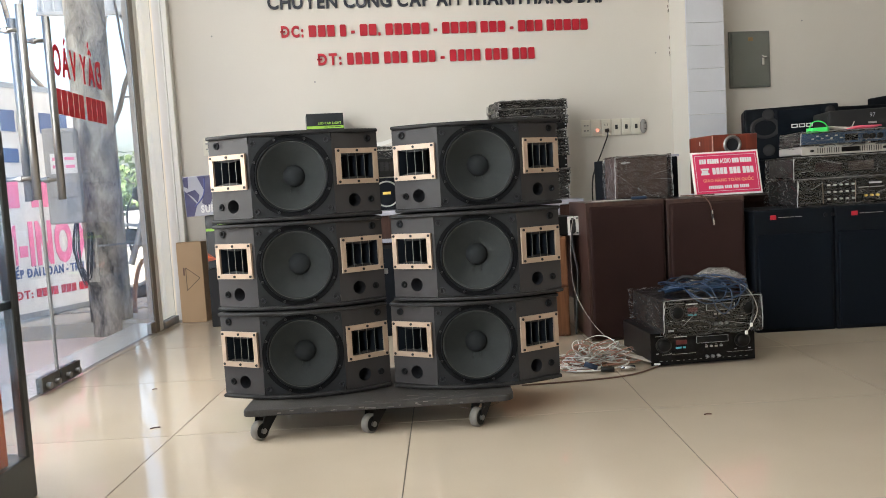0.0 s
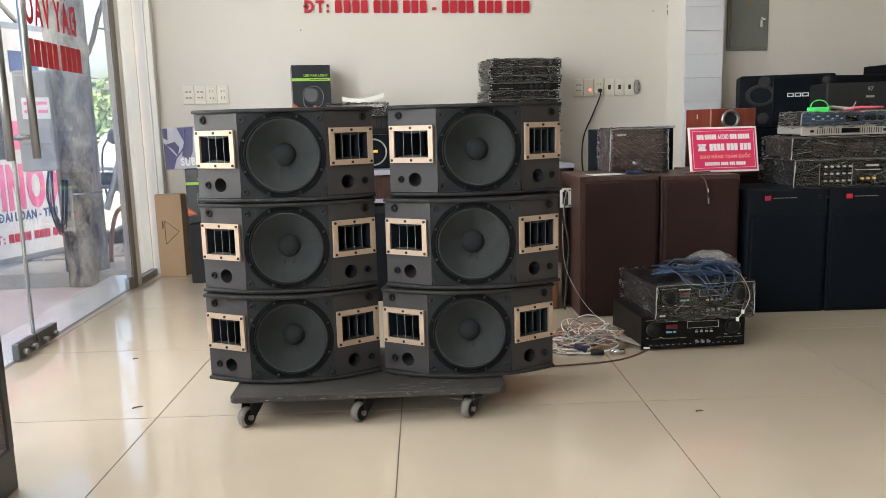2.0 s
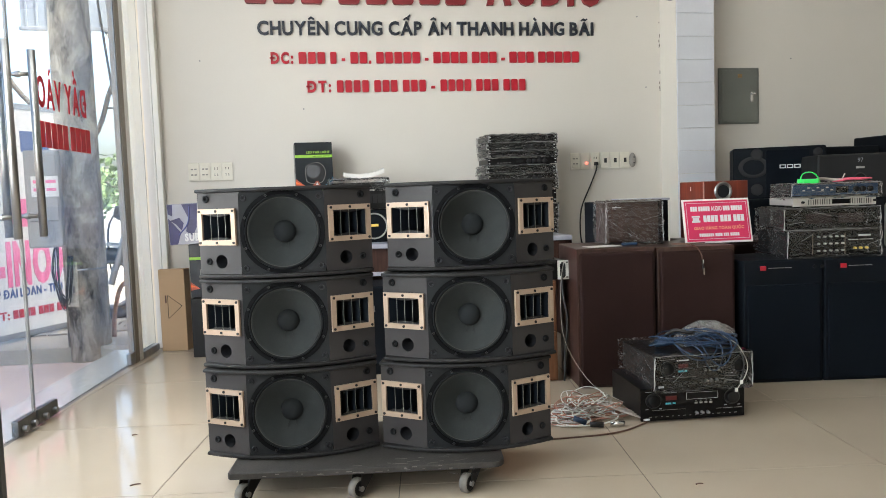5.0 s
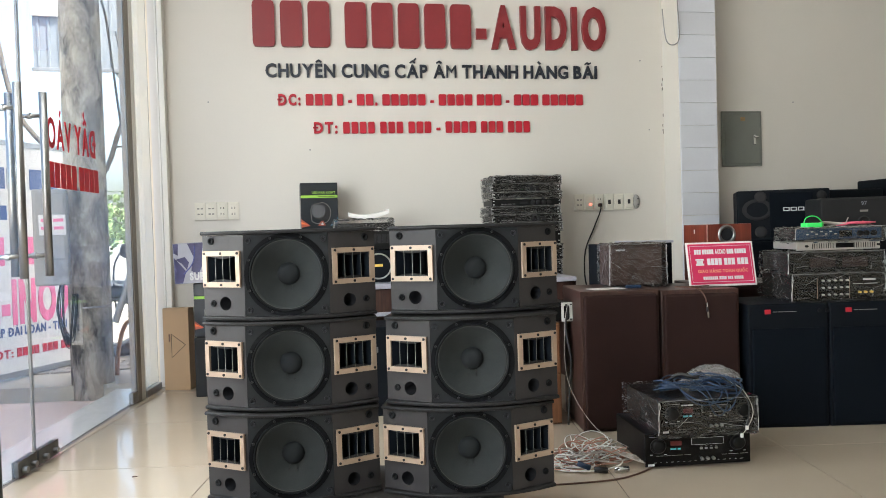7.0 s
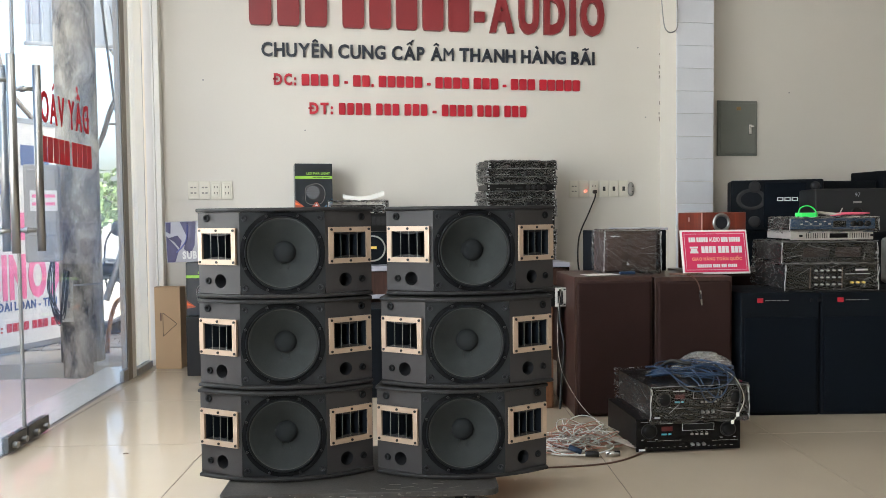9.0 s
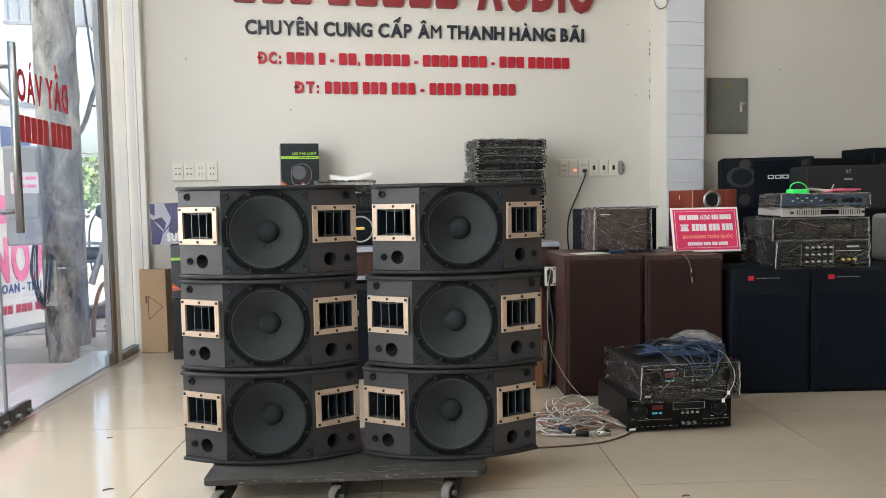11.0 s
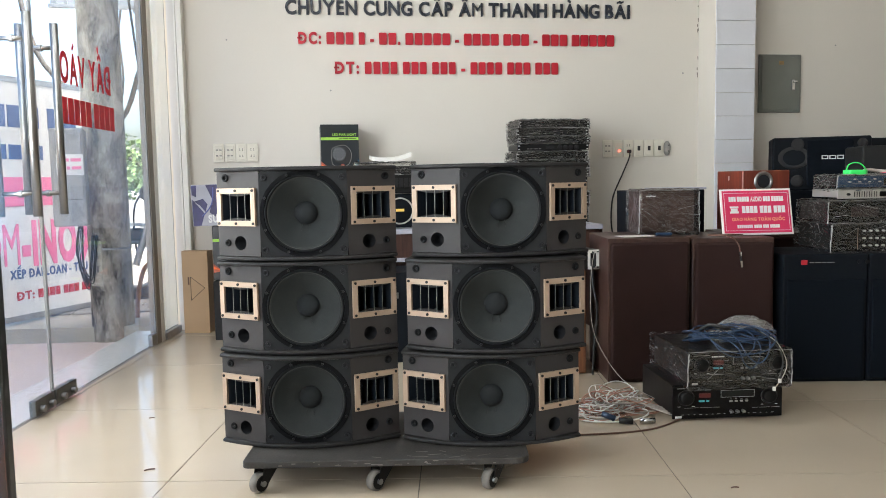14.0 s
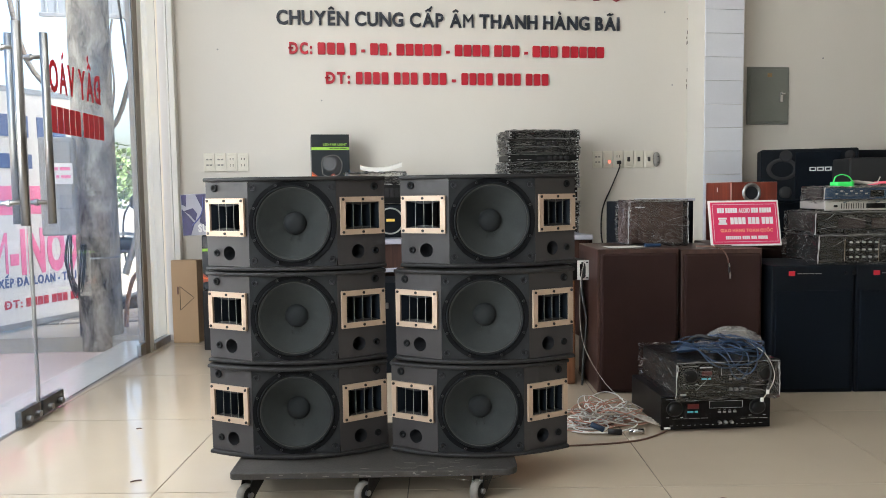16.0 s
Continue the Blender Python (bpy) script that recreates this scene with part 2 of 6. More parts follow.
CARD_Y = mat("orange_pink_print", (0.80, 0.37, 0.20), 0.5, vary=0.05)
BEAM_O = mat("orange_beam_print", (0.34, 0.065, 0.03), 0.4, vary=0.5, scale=30)
BEAM_B = mat("blue_beam_print", (0.05, 0.15, 0.24), 0.4, vary=0.5, scale=30)
INK_G = mat("green_print", (0.30, 0.58, 0.06), 0.45, vary=0.08)
INK_C = mat("cyan_print", (0.10, 0.45, 0.55), 0.4)
INK_K = mat("black_print", (0.03, 0.025, 0.02), 0.6)
FADED = mat("faded_orange_print", (0.27, 0.17, 0.07), 0.6, vary=0.4, scale=60)
PINK = mat("magenta_card", (0.62, 0.03, 0.11), 0.3, vary=0.04, scale=8)
CARD = mat("cardboard", (0.43, 0.29, 0.17), 0.75, vary=0.08, scale=5, fine=150, bump=0.1)
BOXPRINT = mat("dark_printed_card", (0.018, 0.022, 0.027), 0.25, vary=0.2, scale=6)
PURPLE = mat("violet_printed_card", (0.035, 0.032, 0.11), 0.3, vary=0.6, scale=9)
BLUEPRINT = mat("blue_printed_card", (0.08, 0.10, 0.32), 0.3, vary=0.2)
PALE = mat("pale_printed_card", (0.36, 0.36, 0.42), 0.3, vary=0.1)
FILM = thin_film("plastic_film")
BAGFILM = thin_film("plastic_bag_film", 0.16, 0.6)
CREASE_GLINT = mat("film_glint", (0.55, 0.545, 0.54), 0.2, vary=0.3, scale=40)
NEON = mat("green_tape", (0.05, 0.75, 0.13), 0.35, vary=0.05)
CABLE_BLUE = mat("blue_cable", (0.016, 0.040, 0.092), 0.4, vary=0.15, scale=30)
CABLE_GREY = mat("grey_cable", (0.40, 0.36, 0.32), 0.45, vary=0.25, scale=30)
CABLE_TAN = mat("tan_cable", (0.42, 0.21, 0.15), 0.45, vary=0.2, scale=30)
CABLE_BLACK = mat("black_cable", (0.015, 0.015, 0.016), 0.45)
CABLE_BROWN = mat("brown_cable", (0.12, 0.06, 0.04), 0.5)
CABLE_PINK = mat("pink_cable", (0.65, 0.10, 0.16), 0.45)
WHITEP = mat("white_plastic", (0.75, 0.74, 0.71), 0.4, vary=0.04)
BANNER = mat("banner_vinyl", (0.64, 0.62, 0.58), 0.5, vary=0.08, scale=2)
BANNER_PINK = mat("banner_pink", (0.75, 0.16, 0.30), 0.5, vary=0.1, scale=3)
BANNER_BLUE = mat("banner_blue", (0.05, 0.09, 0.22), 0.5, vary=0.1)
METER = mat("meter_box_plastic", (0.26, 0.25, 0.235), 0.6, vary=0.15, scale=6)
BRICK = mat("paver", (0.235, 0.215, 0.19), 0.8, vary=0.15, scale=8, random_tint=0.15)
LEAF = mat("foliage", (0.11, 0.17, 0.06), 0.6, vary=0.35, scale=3)
BARK = mat("bark", (0.05, 0.042, 0.035), 0.9, vary=0.3, scale=10, bump=0.4)
CHROME = mat("chrome", (0.6, 0.6, 0.6), 0.12, 1.0, vary=0.05)
ORANGE = mat("orange_card", (0.75, 0.14, 0.03), 0.4, vary=0.15)
CABFRAME = mat("dark_aluminium", (0.06, 0.065, 0.065), 0.4, 0.4, vary=0.1)


def emit(name, color, strength):
    m = bpy.data.materials.new(name)
    m.use_nodes = True
    bs = m.node_tree.nodes["Principled BSDF"]
    bs.inputs["Base Color"].default_value = (*color, 1)
    bs.inputs["Emission Color"].default_value = (*color, 1)
    bs.inputs["Emission Strength"].default_value = strength
    return m


def decal_film(name, color):
    """Coloured vinyl on glass that daylight shines through."""
    m = mat(name, color, 0.4, vary=0.06)
    nt = m.node_tree
    tl, mx = nt.nodes.new("ShaderNodeBsdfTranslucent"), nt.nodes.new("ShaderNodeMixShader")
    tl.inputs[0].default_value, mx.inputs[0].default_value = (*color, 1), 0.45
    nt.links.new(nt.nodes["Principled BSDF"].outputs[0], mx.inputs[1])
    nt.links.new(tl.outputs[0], mx.inputs[2])
    nt.links.new(mx.outputs[0], nt.nodes["Material Output"].inputs[0])
    return m


def mottled(name, dark, mid, pale, rough=0.85, scale=5.0):
    """Weathered concrete: dark damp runs, a grey ground and pale flaked patches."""
    m = mat(name, mid, rough, fine=70, bump=0.4)
    nt = m.node_tree
    tc, mp, nz, fn, ad, cr = (nt.nodes.new("ShaderNode" + k) for k in ("TexCoord", "Mapping", "TexNoise", "TexNoise", "Math", "ValToRGB"))
    mp.inputs["Scale"].default_value = (1, 1, 0.45)
    nz.inputs["Scale"].default_value, nz.inputs["Detail"].default_value, nz.inputs["Distortion"].default_value = scale, 7, 0.6
    fn.inputs["Scale"].default_value, fn.inputs["Detail"].default_value = scale * 9, 4
    ad.operation, ad.inputs[1].default_value = "MULTIPLY_ADD", 0.3
    ramp = cr.color_ramp
    ramp.elements[0].position, ramp.elements[1].position = 0.50, 0.80
    ramp.elements[0].color, ramp.elements[1].color = (*dark, 1), (*pale, 1)
    ramp.elements.new(0.64).color = (*mid, 1)
    for a, b in ((tc.outputs["Object"], mp.inputs[0]), (mp.outputs[0], nz.inputs[0]), (mp.outputs[0], fn.inputs[0]), (fn.outputs[0], ad.inputs[0]), (nz.outputs[0], ad.inputs[2]), (ad.outputs[0], cr.inputs[0]), (cr.outputs[0], nt.nodes["Principled BSDF"].inputs["Base Color"])):
        nt.links.new(a, b)
    return m


DECAL = decal_film("red_vinyl", (0.62, 0.012, 0.03))
POLE = mottled("pole_concrete", (0.06, 0.055, 0.046), (0.31, 0.28, 0.225), (0.58, 0.53, 0.43), scale=8.0)
LED_RED = emit("red_indicator", (1.0, 0.05, 0.03), 2.0)

# ---- helpers of this scene ----


def part(name, bm, material, parent, label="", smooth=False):
    me = bpy.data.meshes.new(name)
    if smooth:
        for fc in bm.faces:
            fc.smooth = True
    bm.to_mesh(me)
    bm.free()
    me.materials.append(material)
    ob = new(name, me)
    ob.parent = parent
    if label:
        tagged(ob, label)
    return ob


def thing(name, m, label, category, group="", kind=""):
    ob = new(name)
    ob.empty_display_size = 0.1
    ob.matrix_world = m
    return tagged(ob, label, category, group, kind)


def structure(name, bm, material, label, smooth=False):
    return tagged(part(name, bm, material, None, "", smooth), label, "", "", "structure")


def cube(c, s, bevel=0.0, rot=None, bm=None, segments=2):
    """A box of size s round c, with rounded edges, added to bm."""
    one = bmesh.new()
    bmesh.ops.create_cube(one, size=1)
    bmesh.ops.scale(one, vec=s, verts=one.verts)
    if bevel:
        bmesh.ops.bevel(one, geom=list(one.edges), offset=bevel, segments=segments, profile=0.5, affect="EDGES")
    m = Matrix.Translation(c)
    if rot is not None:
        m = m @ rot
    bmesh.ops.transform(one, matrix=m, verts=one.verts)
    return merge(one, bm)


def merge(one, bm):
    if bm is None:
        return one
    me = bpy.data.meshes.new("tmp")
    one.to_mesh(me)
    one.free()
    bm.from_mesh(me)
    bpy.data.meshes.remove(me)
    return bm


def rod(a, b, r, r2=None, n=16, bm=None, caps=True):
    """A round bar from a to b."""
    a, b = Vector(a), Vector(b)
    one = bmesh.new()
    bmesh.ops.create_cone(one, cap_ends=caps, segments=n, radius1=r, radius2=r if r2 is None else r2, depth=(b - a).length)
    m = Matrix.Translation((a + b) / 2) @ (b - a).to_track_quat("Z", "Y").to_matrix().to_4x4()
    bmesh.ops.transform(one, matrix=m, verts=one.verts)
    return merge(one, bm)


def lathe(profile, m=None, n=40, bm=None):
    """A profile of (radius, height) turned about z."""
    one = bmesh.new()
    rings = []
    for r, h in profile:
        if r < 1e-6:
            rings.append([one.verts.new((0, 0, h))])
        else:
            rings.append([one.verts.new((r * math.cos(2 * math.pi * k / n), r * math.sin(2 * math.pi * k / n), h)) for k in range(n)])
    for p, q in zip(rings, rings[1:]):
        for k in range(n):
            j = (k + 1) % n
            if len(p) == 1 and len(q) == 1:
                continue
            vs = [p[0], q[k], q[j]] if len(p) == 1 else [p[k], q[0], p[j]] if len(q) == 1 else [p[k], q[k], q[j], p[j]]
            one.faces.new(vs)
    bmesh.ops.recalc_face_normals(one, faces=one.faces)
    if m is not None:
        bmesh.ops.transform(one, matrix=m, verts=one.verts)
    return merge(one, bm)


def prism(outline, z0, z1, bm=None):
    """A plan outline drawn up from z0 to z1."""
    one = bmesh.new()
    low = [one.verts.new((x, y, z0)) for x, y in outline]
    top = [one.verts.new((x, y, z1)) for x, y in outline]
    n = len(low)
    one.faces.new(low[::-1])
    one.faces.new(top)
    for k in range(n):
        j = (k + 1) % n
        one.faces.new((low[k], low[j], top[j], top[k]))
    bmesh.ops.recalc_face_normals(one, faces=one.faces)
    return merge(one, bm)


def tube(points, r, n=6, bm=None, smooth_steps=4):
    """A cable through the given points, rounded between them."""
    pts = [Vector(p) for p in points]
    line = []
    for k in range(len(pts) - 1):
        p0, p1, p2, p3 = pts[max(k - 1, 0)], pts[k], pts[k + 1], pts[min(k + 2, len(pts) - 1)]
        for s in range(smooth_steps):
            u = s / smooth_steps
            line.append(0.5 * (2 * p1 + (p2 - p0) * u + (2 * p0 - 5 * p1 + 4 * p2 - p3) * u * u + (3 * p1 - p0 - 3 * p2 + p3) * u ** 3))
    line.append(pts[-1])
    one = bmesh.new()
    rings, up = [], Vector((0.3, 0.2, 0.93)).normalized()
    for k, p in enumerate(line):
        d = (line[min(k + 1, len(line) - 1)] - line[max(k - 1, 0)]).normalized()
        side = d.cross(up)
        side = side.normalized() if side.length > 1e-4 else Vector((1, 0, 0))
        over = side.cross(d)
        rings.append([one.verts.new(p + r * (math.cos(2 * math.pi * a / n) * side + math.sin(2 * math.pi * a / n) * over)) for a in range(n)])
    for p, q in zip(rings, rings[1:]):
        for a in range(n):
            one.faces.new((p[a], p[(a + 1) % n], q[(a + 1) % n], q[a]))
    one.faces.new(rings[0][::-1])
    one.faces.new(rings[-1])
    return merge(one, bm)


def slab_with_hole(x0, x1, z0, z1, hx0, hx1, hz0, hz1, y0, y1):
    """A flat frame in the xz plane."""
    bm = bmesh.new()
    for a, b, c, d in ((x0, x1, hz1, z1), (x0, x1, z0, hz0), (x0, hx0, hz0, hz1), (hx1, x1, hz0, hz1)):
        cube(((a + b) / 2, (y0 + y1) / 2, (c + d) / 2), (b - a, y1 - y0, d - c), 0, None, bm)
    return bm


MARKS = {"Ê": "E^", "Ấ": "A^'", "Â": "A^", "À": "A`", "Ã": "A~", "Ẩ": "A^?", "Đ": "D-", "Ế": "E^'", "Ụ": "U.", "Ô": "O^", "Ố": "O^'"}


def glyph(char, offset):
    """The solid of one capital at size 1, with its accents."""
    base, *marks = MARKS.get(char, char)
    cu = bpy.data.curves.new("glyph", "FONT")
    cu.body, cu.offset, cu.extrude, cu.resolution_u = base, offset * (0 if base == "M" else 1), 0.5, 3
    ob = bpy.data.objects.new("glyph", cu)
    me = bpy.data.meshes.new_from_object(ob)
    bm = bmesh.new()
    bm.from_mesh(me)
    bpy.data.objects.remove(ob)
    bpy.data.curves.remove(cu)
    bpy.data.meshes.remove(me)
    lo, hi = min(v.co.x for v in bm.verts), max(v.co.x for v in bm.verts)
    c, w = (lo + hi) / 2, 0.065 + offset

    def stroke(*pts):
        for (ax, ay), (bx, by) in zip(pts, pts[1:]):
            long, turned = math.hypot(bx - ax, by - ay), math.atan2(by - ay, bx - ax)
            cube(((ax + bx) / 2, (ay + by) / 2, 0), (long + w * 0.4, w, 1), 0, Matrix.Rotation(turned, 4, "Z"), bm)

    for k in marks:
        high = 0.12 if "^" in marks and k != "^" else 0.0
        side = 0.12 if high else 0.0
        if k == "^":
            stroke((c - 0.15, 0.81), (c, 0.90), (c + 0.15, 0.81))
        if k == "'":
            stroke((c - 0.03 + side, 0.81 + high), (c + 0.10 + side, 0.92 + high))
        if k == "`":
            stroke((c - 0.10, 0.92), (c + 0.03, 0.81))
        if k == "~":
            stroke((c - 0.18, 0.82), (c - 0.06, 0.88), (c + 0.06, 0.82), (c + 0.18, 0.88))
        if k == "?":
            stroke((c + 0.08, 0.98), (c + 0.15, 1.04), (c + 0.09, 1.09))
        if k == ".":
            stroke((c - 0.03, -0.13), (c + 0.03, -0.13))
        if k == "-":
            stroke((lo - 0.06, 0.35), (c - 0.04, 0.35))
    return bm


def lettering(parent, text, x0, x1, base, cap, depth, material, y=0.0, bars="", offset=0.03, mirror=False, bold_gap=0.1, name="letter", rot=None):
    """A line of raised letters on a face that looks along -y, from x0 to x1; the characters in bars become plain blocks."""
    run, at = [], 0.0
    for k, ch in enumerate(text):
        if ch == " ":
            at += 0.30
            continue
        bm = glyph(ch, offset)
        lo, hi = min(v.co.x for v in bm.verts), max(v.co.x for v in bm.verts)
        low, high = min(v.co.y for v in bm.verts), max(v.co.y for v in bm.verts)
        if bars == "all" or (bars and k in bars):
            bm.free()
            bm = cube(((lo + hi) / 2, (low + min(high, 0.73)) / 2, 0), (hi - lo, min(high, 0.73) - low, 1), 0)
            if depth > 0.01:
                bmesh.ops.bevel(bm, geom=[ed for ed in bm.edges if abs(ed.verts[0].co.z - ed.verts[1].co.z) > 0.5], offset=min(0.09, 0.22 * (hi - lo), 0.22 * (min(high, 0.73) - low)), segments=3, profile=0.5, affect="EDGES")
        bmesh.ops.translate(bm, vec=(at - lo, 0, 0), verts=bm.verts)
        at += hi - lo + bold_gap
        run.append(bm)
    wide = at - bold_gap
    sx, sz = (x1 - x0) / wide, cap / 0.72
    for bm in run:
        m = Matrix.Translation((x0, y - depth / 2, base)) @ Matrix(((sx, 0, 0, 0), (0, 0, -depth, 0), (0, sz, 0, 0), (0, 0, 0, 1)))
        if mirror:
            m = Matrix.Translation((x0 + x1, 0, 0)) @ Matrix.Diagonal((-1, 1, 1, 1)) @ m
        if rot is not None:
            m = rot @ m
        bmesh.ops.transform(bm, matrix=m, verts=bm.verts)
        bmesh.ops.recalc_face_normals(bm, faces=bm.faces)
        part(name, bm, material, parent)


def bars(parent, x0, x1, z0, z1, y, material, words=(3, 2, 4), depth=0.001, name="print_bar"):
    """Print that cannot be read: one plain bar a word."""
    total = sum(words) + 0.5 * (len(words) - 1)
    at = x0
    for w in words:
        wide = (x1 - x0) * w / total
        part(name, cube((at + wide / 2, y - depth / 2, (z0 + z1) / 2), (wide, depth, z1 - z0)), material, parent)
        at += wide + (x1 - x0) * 0.5 / total

# ---- the large structure ----
LEAN7 = math.tan(radians(7.0))


def gx(y):
    """The x of the glass front at y."""
    return -1.529 + (y - 3.64) * LEAN7


BACK, RIGHT, REAR, HIGH = 5.547, 6.2, -4.0, 3.4
structure("wall_back", cube(((gx(BACK) + RIGHT + 0.2) / 2, BACK + 0.1, HIGH / 2), (RIGHT + 0.2 - gx(BACK), 0.2, HIGH)), WALL, "cream painted plaster wall behind the stock")
structure("wall_right", cube((RIGHT + 0.1, (BACK + REAR) / 2, HIGH / 2), (0.2, BACK - REAR + 0.4, HIGH)), WALL, "cream painted plaster side wall")
structure("wall_rear", cube(((gx(REAR) + RIGHT) / 2, REAR - 0.1, HIGH / 2), (RIGHT - gx(REAR) + 0.6, 0.2, HIGH)), WALL, "cream painted plaster rear wall")
structure("ceiling", prism([(gx(REAR) - 0.2, REAR - 0.2), (RIGHT + 0.2, REAR - 0.2), (RIGHT + 0.2, BACK + 0.2), (gx(BACK) - 0.2, BACK + 0.2)], HIGH, HIGH + 0.2), CEIL, "white painted flat ceiling")
structure("wall_header", prism([(gx(REAR) - 0.15, REAR), (gx(REAR), REAR), (gx(BACK), BACK), (gx(BACK) - 0.15, BACK)], 2.95, HIGH), WALL, "painted lintel above the glass front")

# pillar that stands out of the back wall, faced with glazed tiles
column = structure("column", cube((2.417, BACK - 0.119, HIGH / 2), (0.284, 0.238, HIGH - 0.004)), WALL, "plastered pillar faced with pale glazed tiles")
z = 0.0788
while z < HIGH - 0.17:
    part("wall_tile", cube((2.417, BACK - 0.244, z + 0.0779), (0.280, 0.012, 0.1557), 0.0015, segments=1), COLTILE, column)
    z += 0.1579

# facade pillar outside the fixed pane and the metal corner post
post = structure("corner_post", cube((gx(5.5) + 0.094, 5.500, 1.475), (0.034, 0.088, 2.946), 0.004), ALU, "white metal corner profile beside the glass")
part("post_strip", cube((gx(5.5) + 0.070, 5.487, 1.475), (0.011, 0.060, 2.946), 0.002), ALU, post)

# glass front
GLASS_ANGLE = pose(0, 0, 0, 0, 0, -7)


def on_glass(y, z, out=0.0):
    """A place on the glass line; out: metres into the shop."""
    return Vector((gx(y) + out * math.cos(radians(7)), y - out * math.sin(radians(7)), z))


def pane(name, y0, y1, z0, z1, label):
    long = (y1 - y0) / math.cos(radians(7))
    ob = structure(name, cube(on_glass((y0 + y1) / 2, (z0 + z1) / 2), (0.010, long, z1 - z0), 0.001, GLASS_ANGLE, segments=1), GLASS, label)
    ob.visible_shadow = False
    return ob


def bar_on_glass(y0, y1, z0, z1, thick, out=0.0, bevel=0.003):
    long = (y1 - y0) / math.cos(radians(7))
    return cube(on_glass((y0 + y1) / 2, (z0 + z1) / 2, out), (thick, long, z1 - z0), bevel, GLASS_ANGLE)


structure("pier", cube((-1.370, 5.90, HIGH / 2 - 0.18), (0.142, 0.42, HIGH + 0.34), 0.004), BEIGE, "cream painted facade pier outside the fixed glass")
pane("window_1", 5.224, 5.492, 0.046, 2.93, "narrow fixed glass sidelight beside the door")
structure("glass_gasket", bar_on_glass(5.2150, 5.2215, 0.046, 2.93, 0.014, 0, 0), RUBBER, "black rubber gasket along the sidelight")
door_far = pane("door_1", 3.807, 5.072, 0.012, 2.45, "frameless clear glass door leaf with red lettering, closed")
door_near = pane("door_2", 2.63, 3.793, 0.012, 2.45, "frameless clear glass door leaf, closed")
pane("window_2", 2.63, 5.072, 2.47, 2.93, "clear glass transom above the doors")
for k, (a, b) in enumerate(((1.35, 2.61), (-0.05, 1.33), (-1.45, -0.07), (-3.9, -1.47))):
    pane("window_%d" % (k + 3), a, b, 0.03, 2.93, "tall clear shop front glass pane")
    structure("mullion", bar_on_glass(b - 0.005, b + 0.025, 0.0, 2.95, 0.05), ALU, "slim white metal mullion between panes")
structure("door_rail", bar_on_glass(2.63, 5.072, 2.45, 2.47, 0.03), STEEL, "thin steel rail above the doors")
structure("window_sill", bar_on_glass(5.214, 5.498, 0.0, 0.044, 0.05), STEEL_DARK, "worn metal channel under the sidelight")
for y, d in ((3.788, door_near), (3.810, door_far)):
    part("edge_strip", bar_on_glass(y - 0.0015, y + 0.0015, 0.012, 2.45, 0.011, 0, 0), METER, d, "pale polished glass edge")
jamb = structure("door_jamb", bar_on_glass(5.085, 5.150, 0.0, 2.95, 0.05, -0.012), JAMB, "dull bronze jamb channel beside the glass door")
part("jamb_lip", bar_on_glass(5.151, 5.212, 0.0, 2.95, 0.04, -0.006), ALU, jamb, "pale metal jamb lip")
part("edge_strip", bar_on_glass(5.074, 5.081, 0.012, 2.45, 0.014, 0, 0.001), STEEL, door_far)


def pull_handle(y, d):
    """Tubular steel pull bars on both sides of the glass, on two stand-offs."""
    for out in (0.075, -0.075):
        part("pull_bar", rod(on_glass(y, 0.822, out), on_glass(y, 1.615, out), 0.0165, n=24), STEEL, d, "round brushed steel pull bar", True)
    for zz in (0.912, 1.515):
        st = part("standoff", rod(on_glass(y, zz, -0.075), on_glass(y, zz, 0.075), 0.009, n=16), STEEL, d, "", True)
        part("collar", rod(on_glass(y, zz, 0.006), on_glass(y, zz, 0.022), 0.014, n=16), STEEL_DARK, d)


pull_handle(3.625, door_near)
pull_handle(3.85, door_far)


def patch(y0, y1, d):
    """Steel patch fitting with two lock barrels at the foot of a leaf."""
    part("patch_fitting", bar_on_glass(y0, y1, 0.010, 0.075, 0.034), PATCH, d, "worn steel floor patch lock")
    for f in (0.25, 0.75):
        y = y0 + (y1 - y0) * f
        part("lock_barrel", rod(on_glass(y, 0.035, 0.01), on_glass(y, 0.035, 0.036), 0.014, n=16), STEEL, d)


patch(3.63, 3.79, door_near)
patch(3.81, 4.0, door_far)
part("patch_fitting", bar_on_glass(4.985, 5.070, 0.010, 0.075, 0.034), STEEL_DARK, door_far)

# push lettering and the shop's name on the far leaf, read from outside
turn = Matrix.Translation(on_glass(4.03, 0, 0.008)) @ pose(0, 0, 0, 0, 0, 83)
lettering(door_far, "ĐẨY VÀO", 0, 0.56, 1.405, 0.14, 0.002, DECAL, mirror=True, rot=turn, offset=0.025, name="decal_letter")
lettering(door_far, "HHHH HHHHH", 0, 0.58, 1.225, 0.115, 0.002, DECAL, mirror=True, rot=turn, bars="all", name="decal_bar")

# ---- outside ----
structure("ground", cube((0, 0, -0.45), (900, 900, 0.2)), ASPHALT, "grey road surface reaching into the distance")
structure("threshold", prism([(gx(-4) - 0.30, -4), (gx(-4) - 0.03, -4), (gx(5.6) - 0.03, 5.6), (gx(5.6) - 0.30, 5.6)], -0.35, -0.006), GRANITE, "polished grey granite door step")
structure("pavement", prism([(-6.5, -6), (gx(-6) - 0.30, -6), (gx(5.8) - 0.30, 5.8), (-6.5, 6.3)], -0.36, -0.10), PAVING, "dusty pinkish pavement before the shop")
apron = structure("apron", prism([(-9, 6.35), (-1.0, 5.72), (-1.0, 16), (-9, 16)], -0.36, 0.0), CONCRETE, "raised concrete apron with a rough kerb edge")
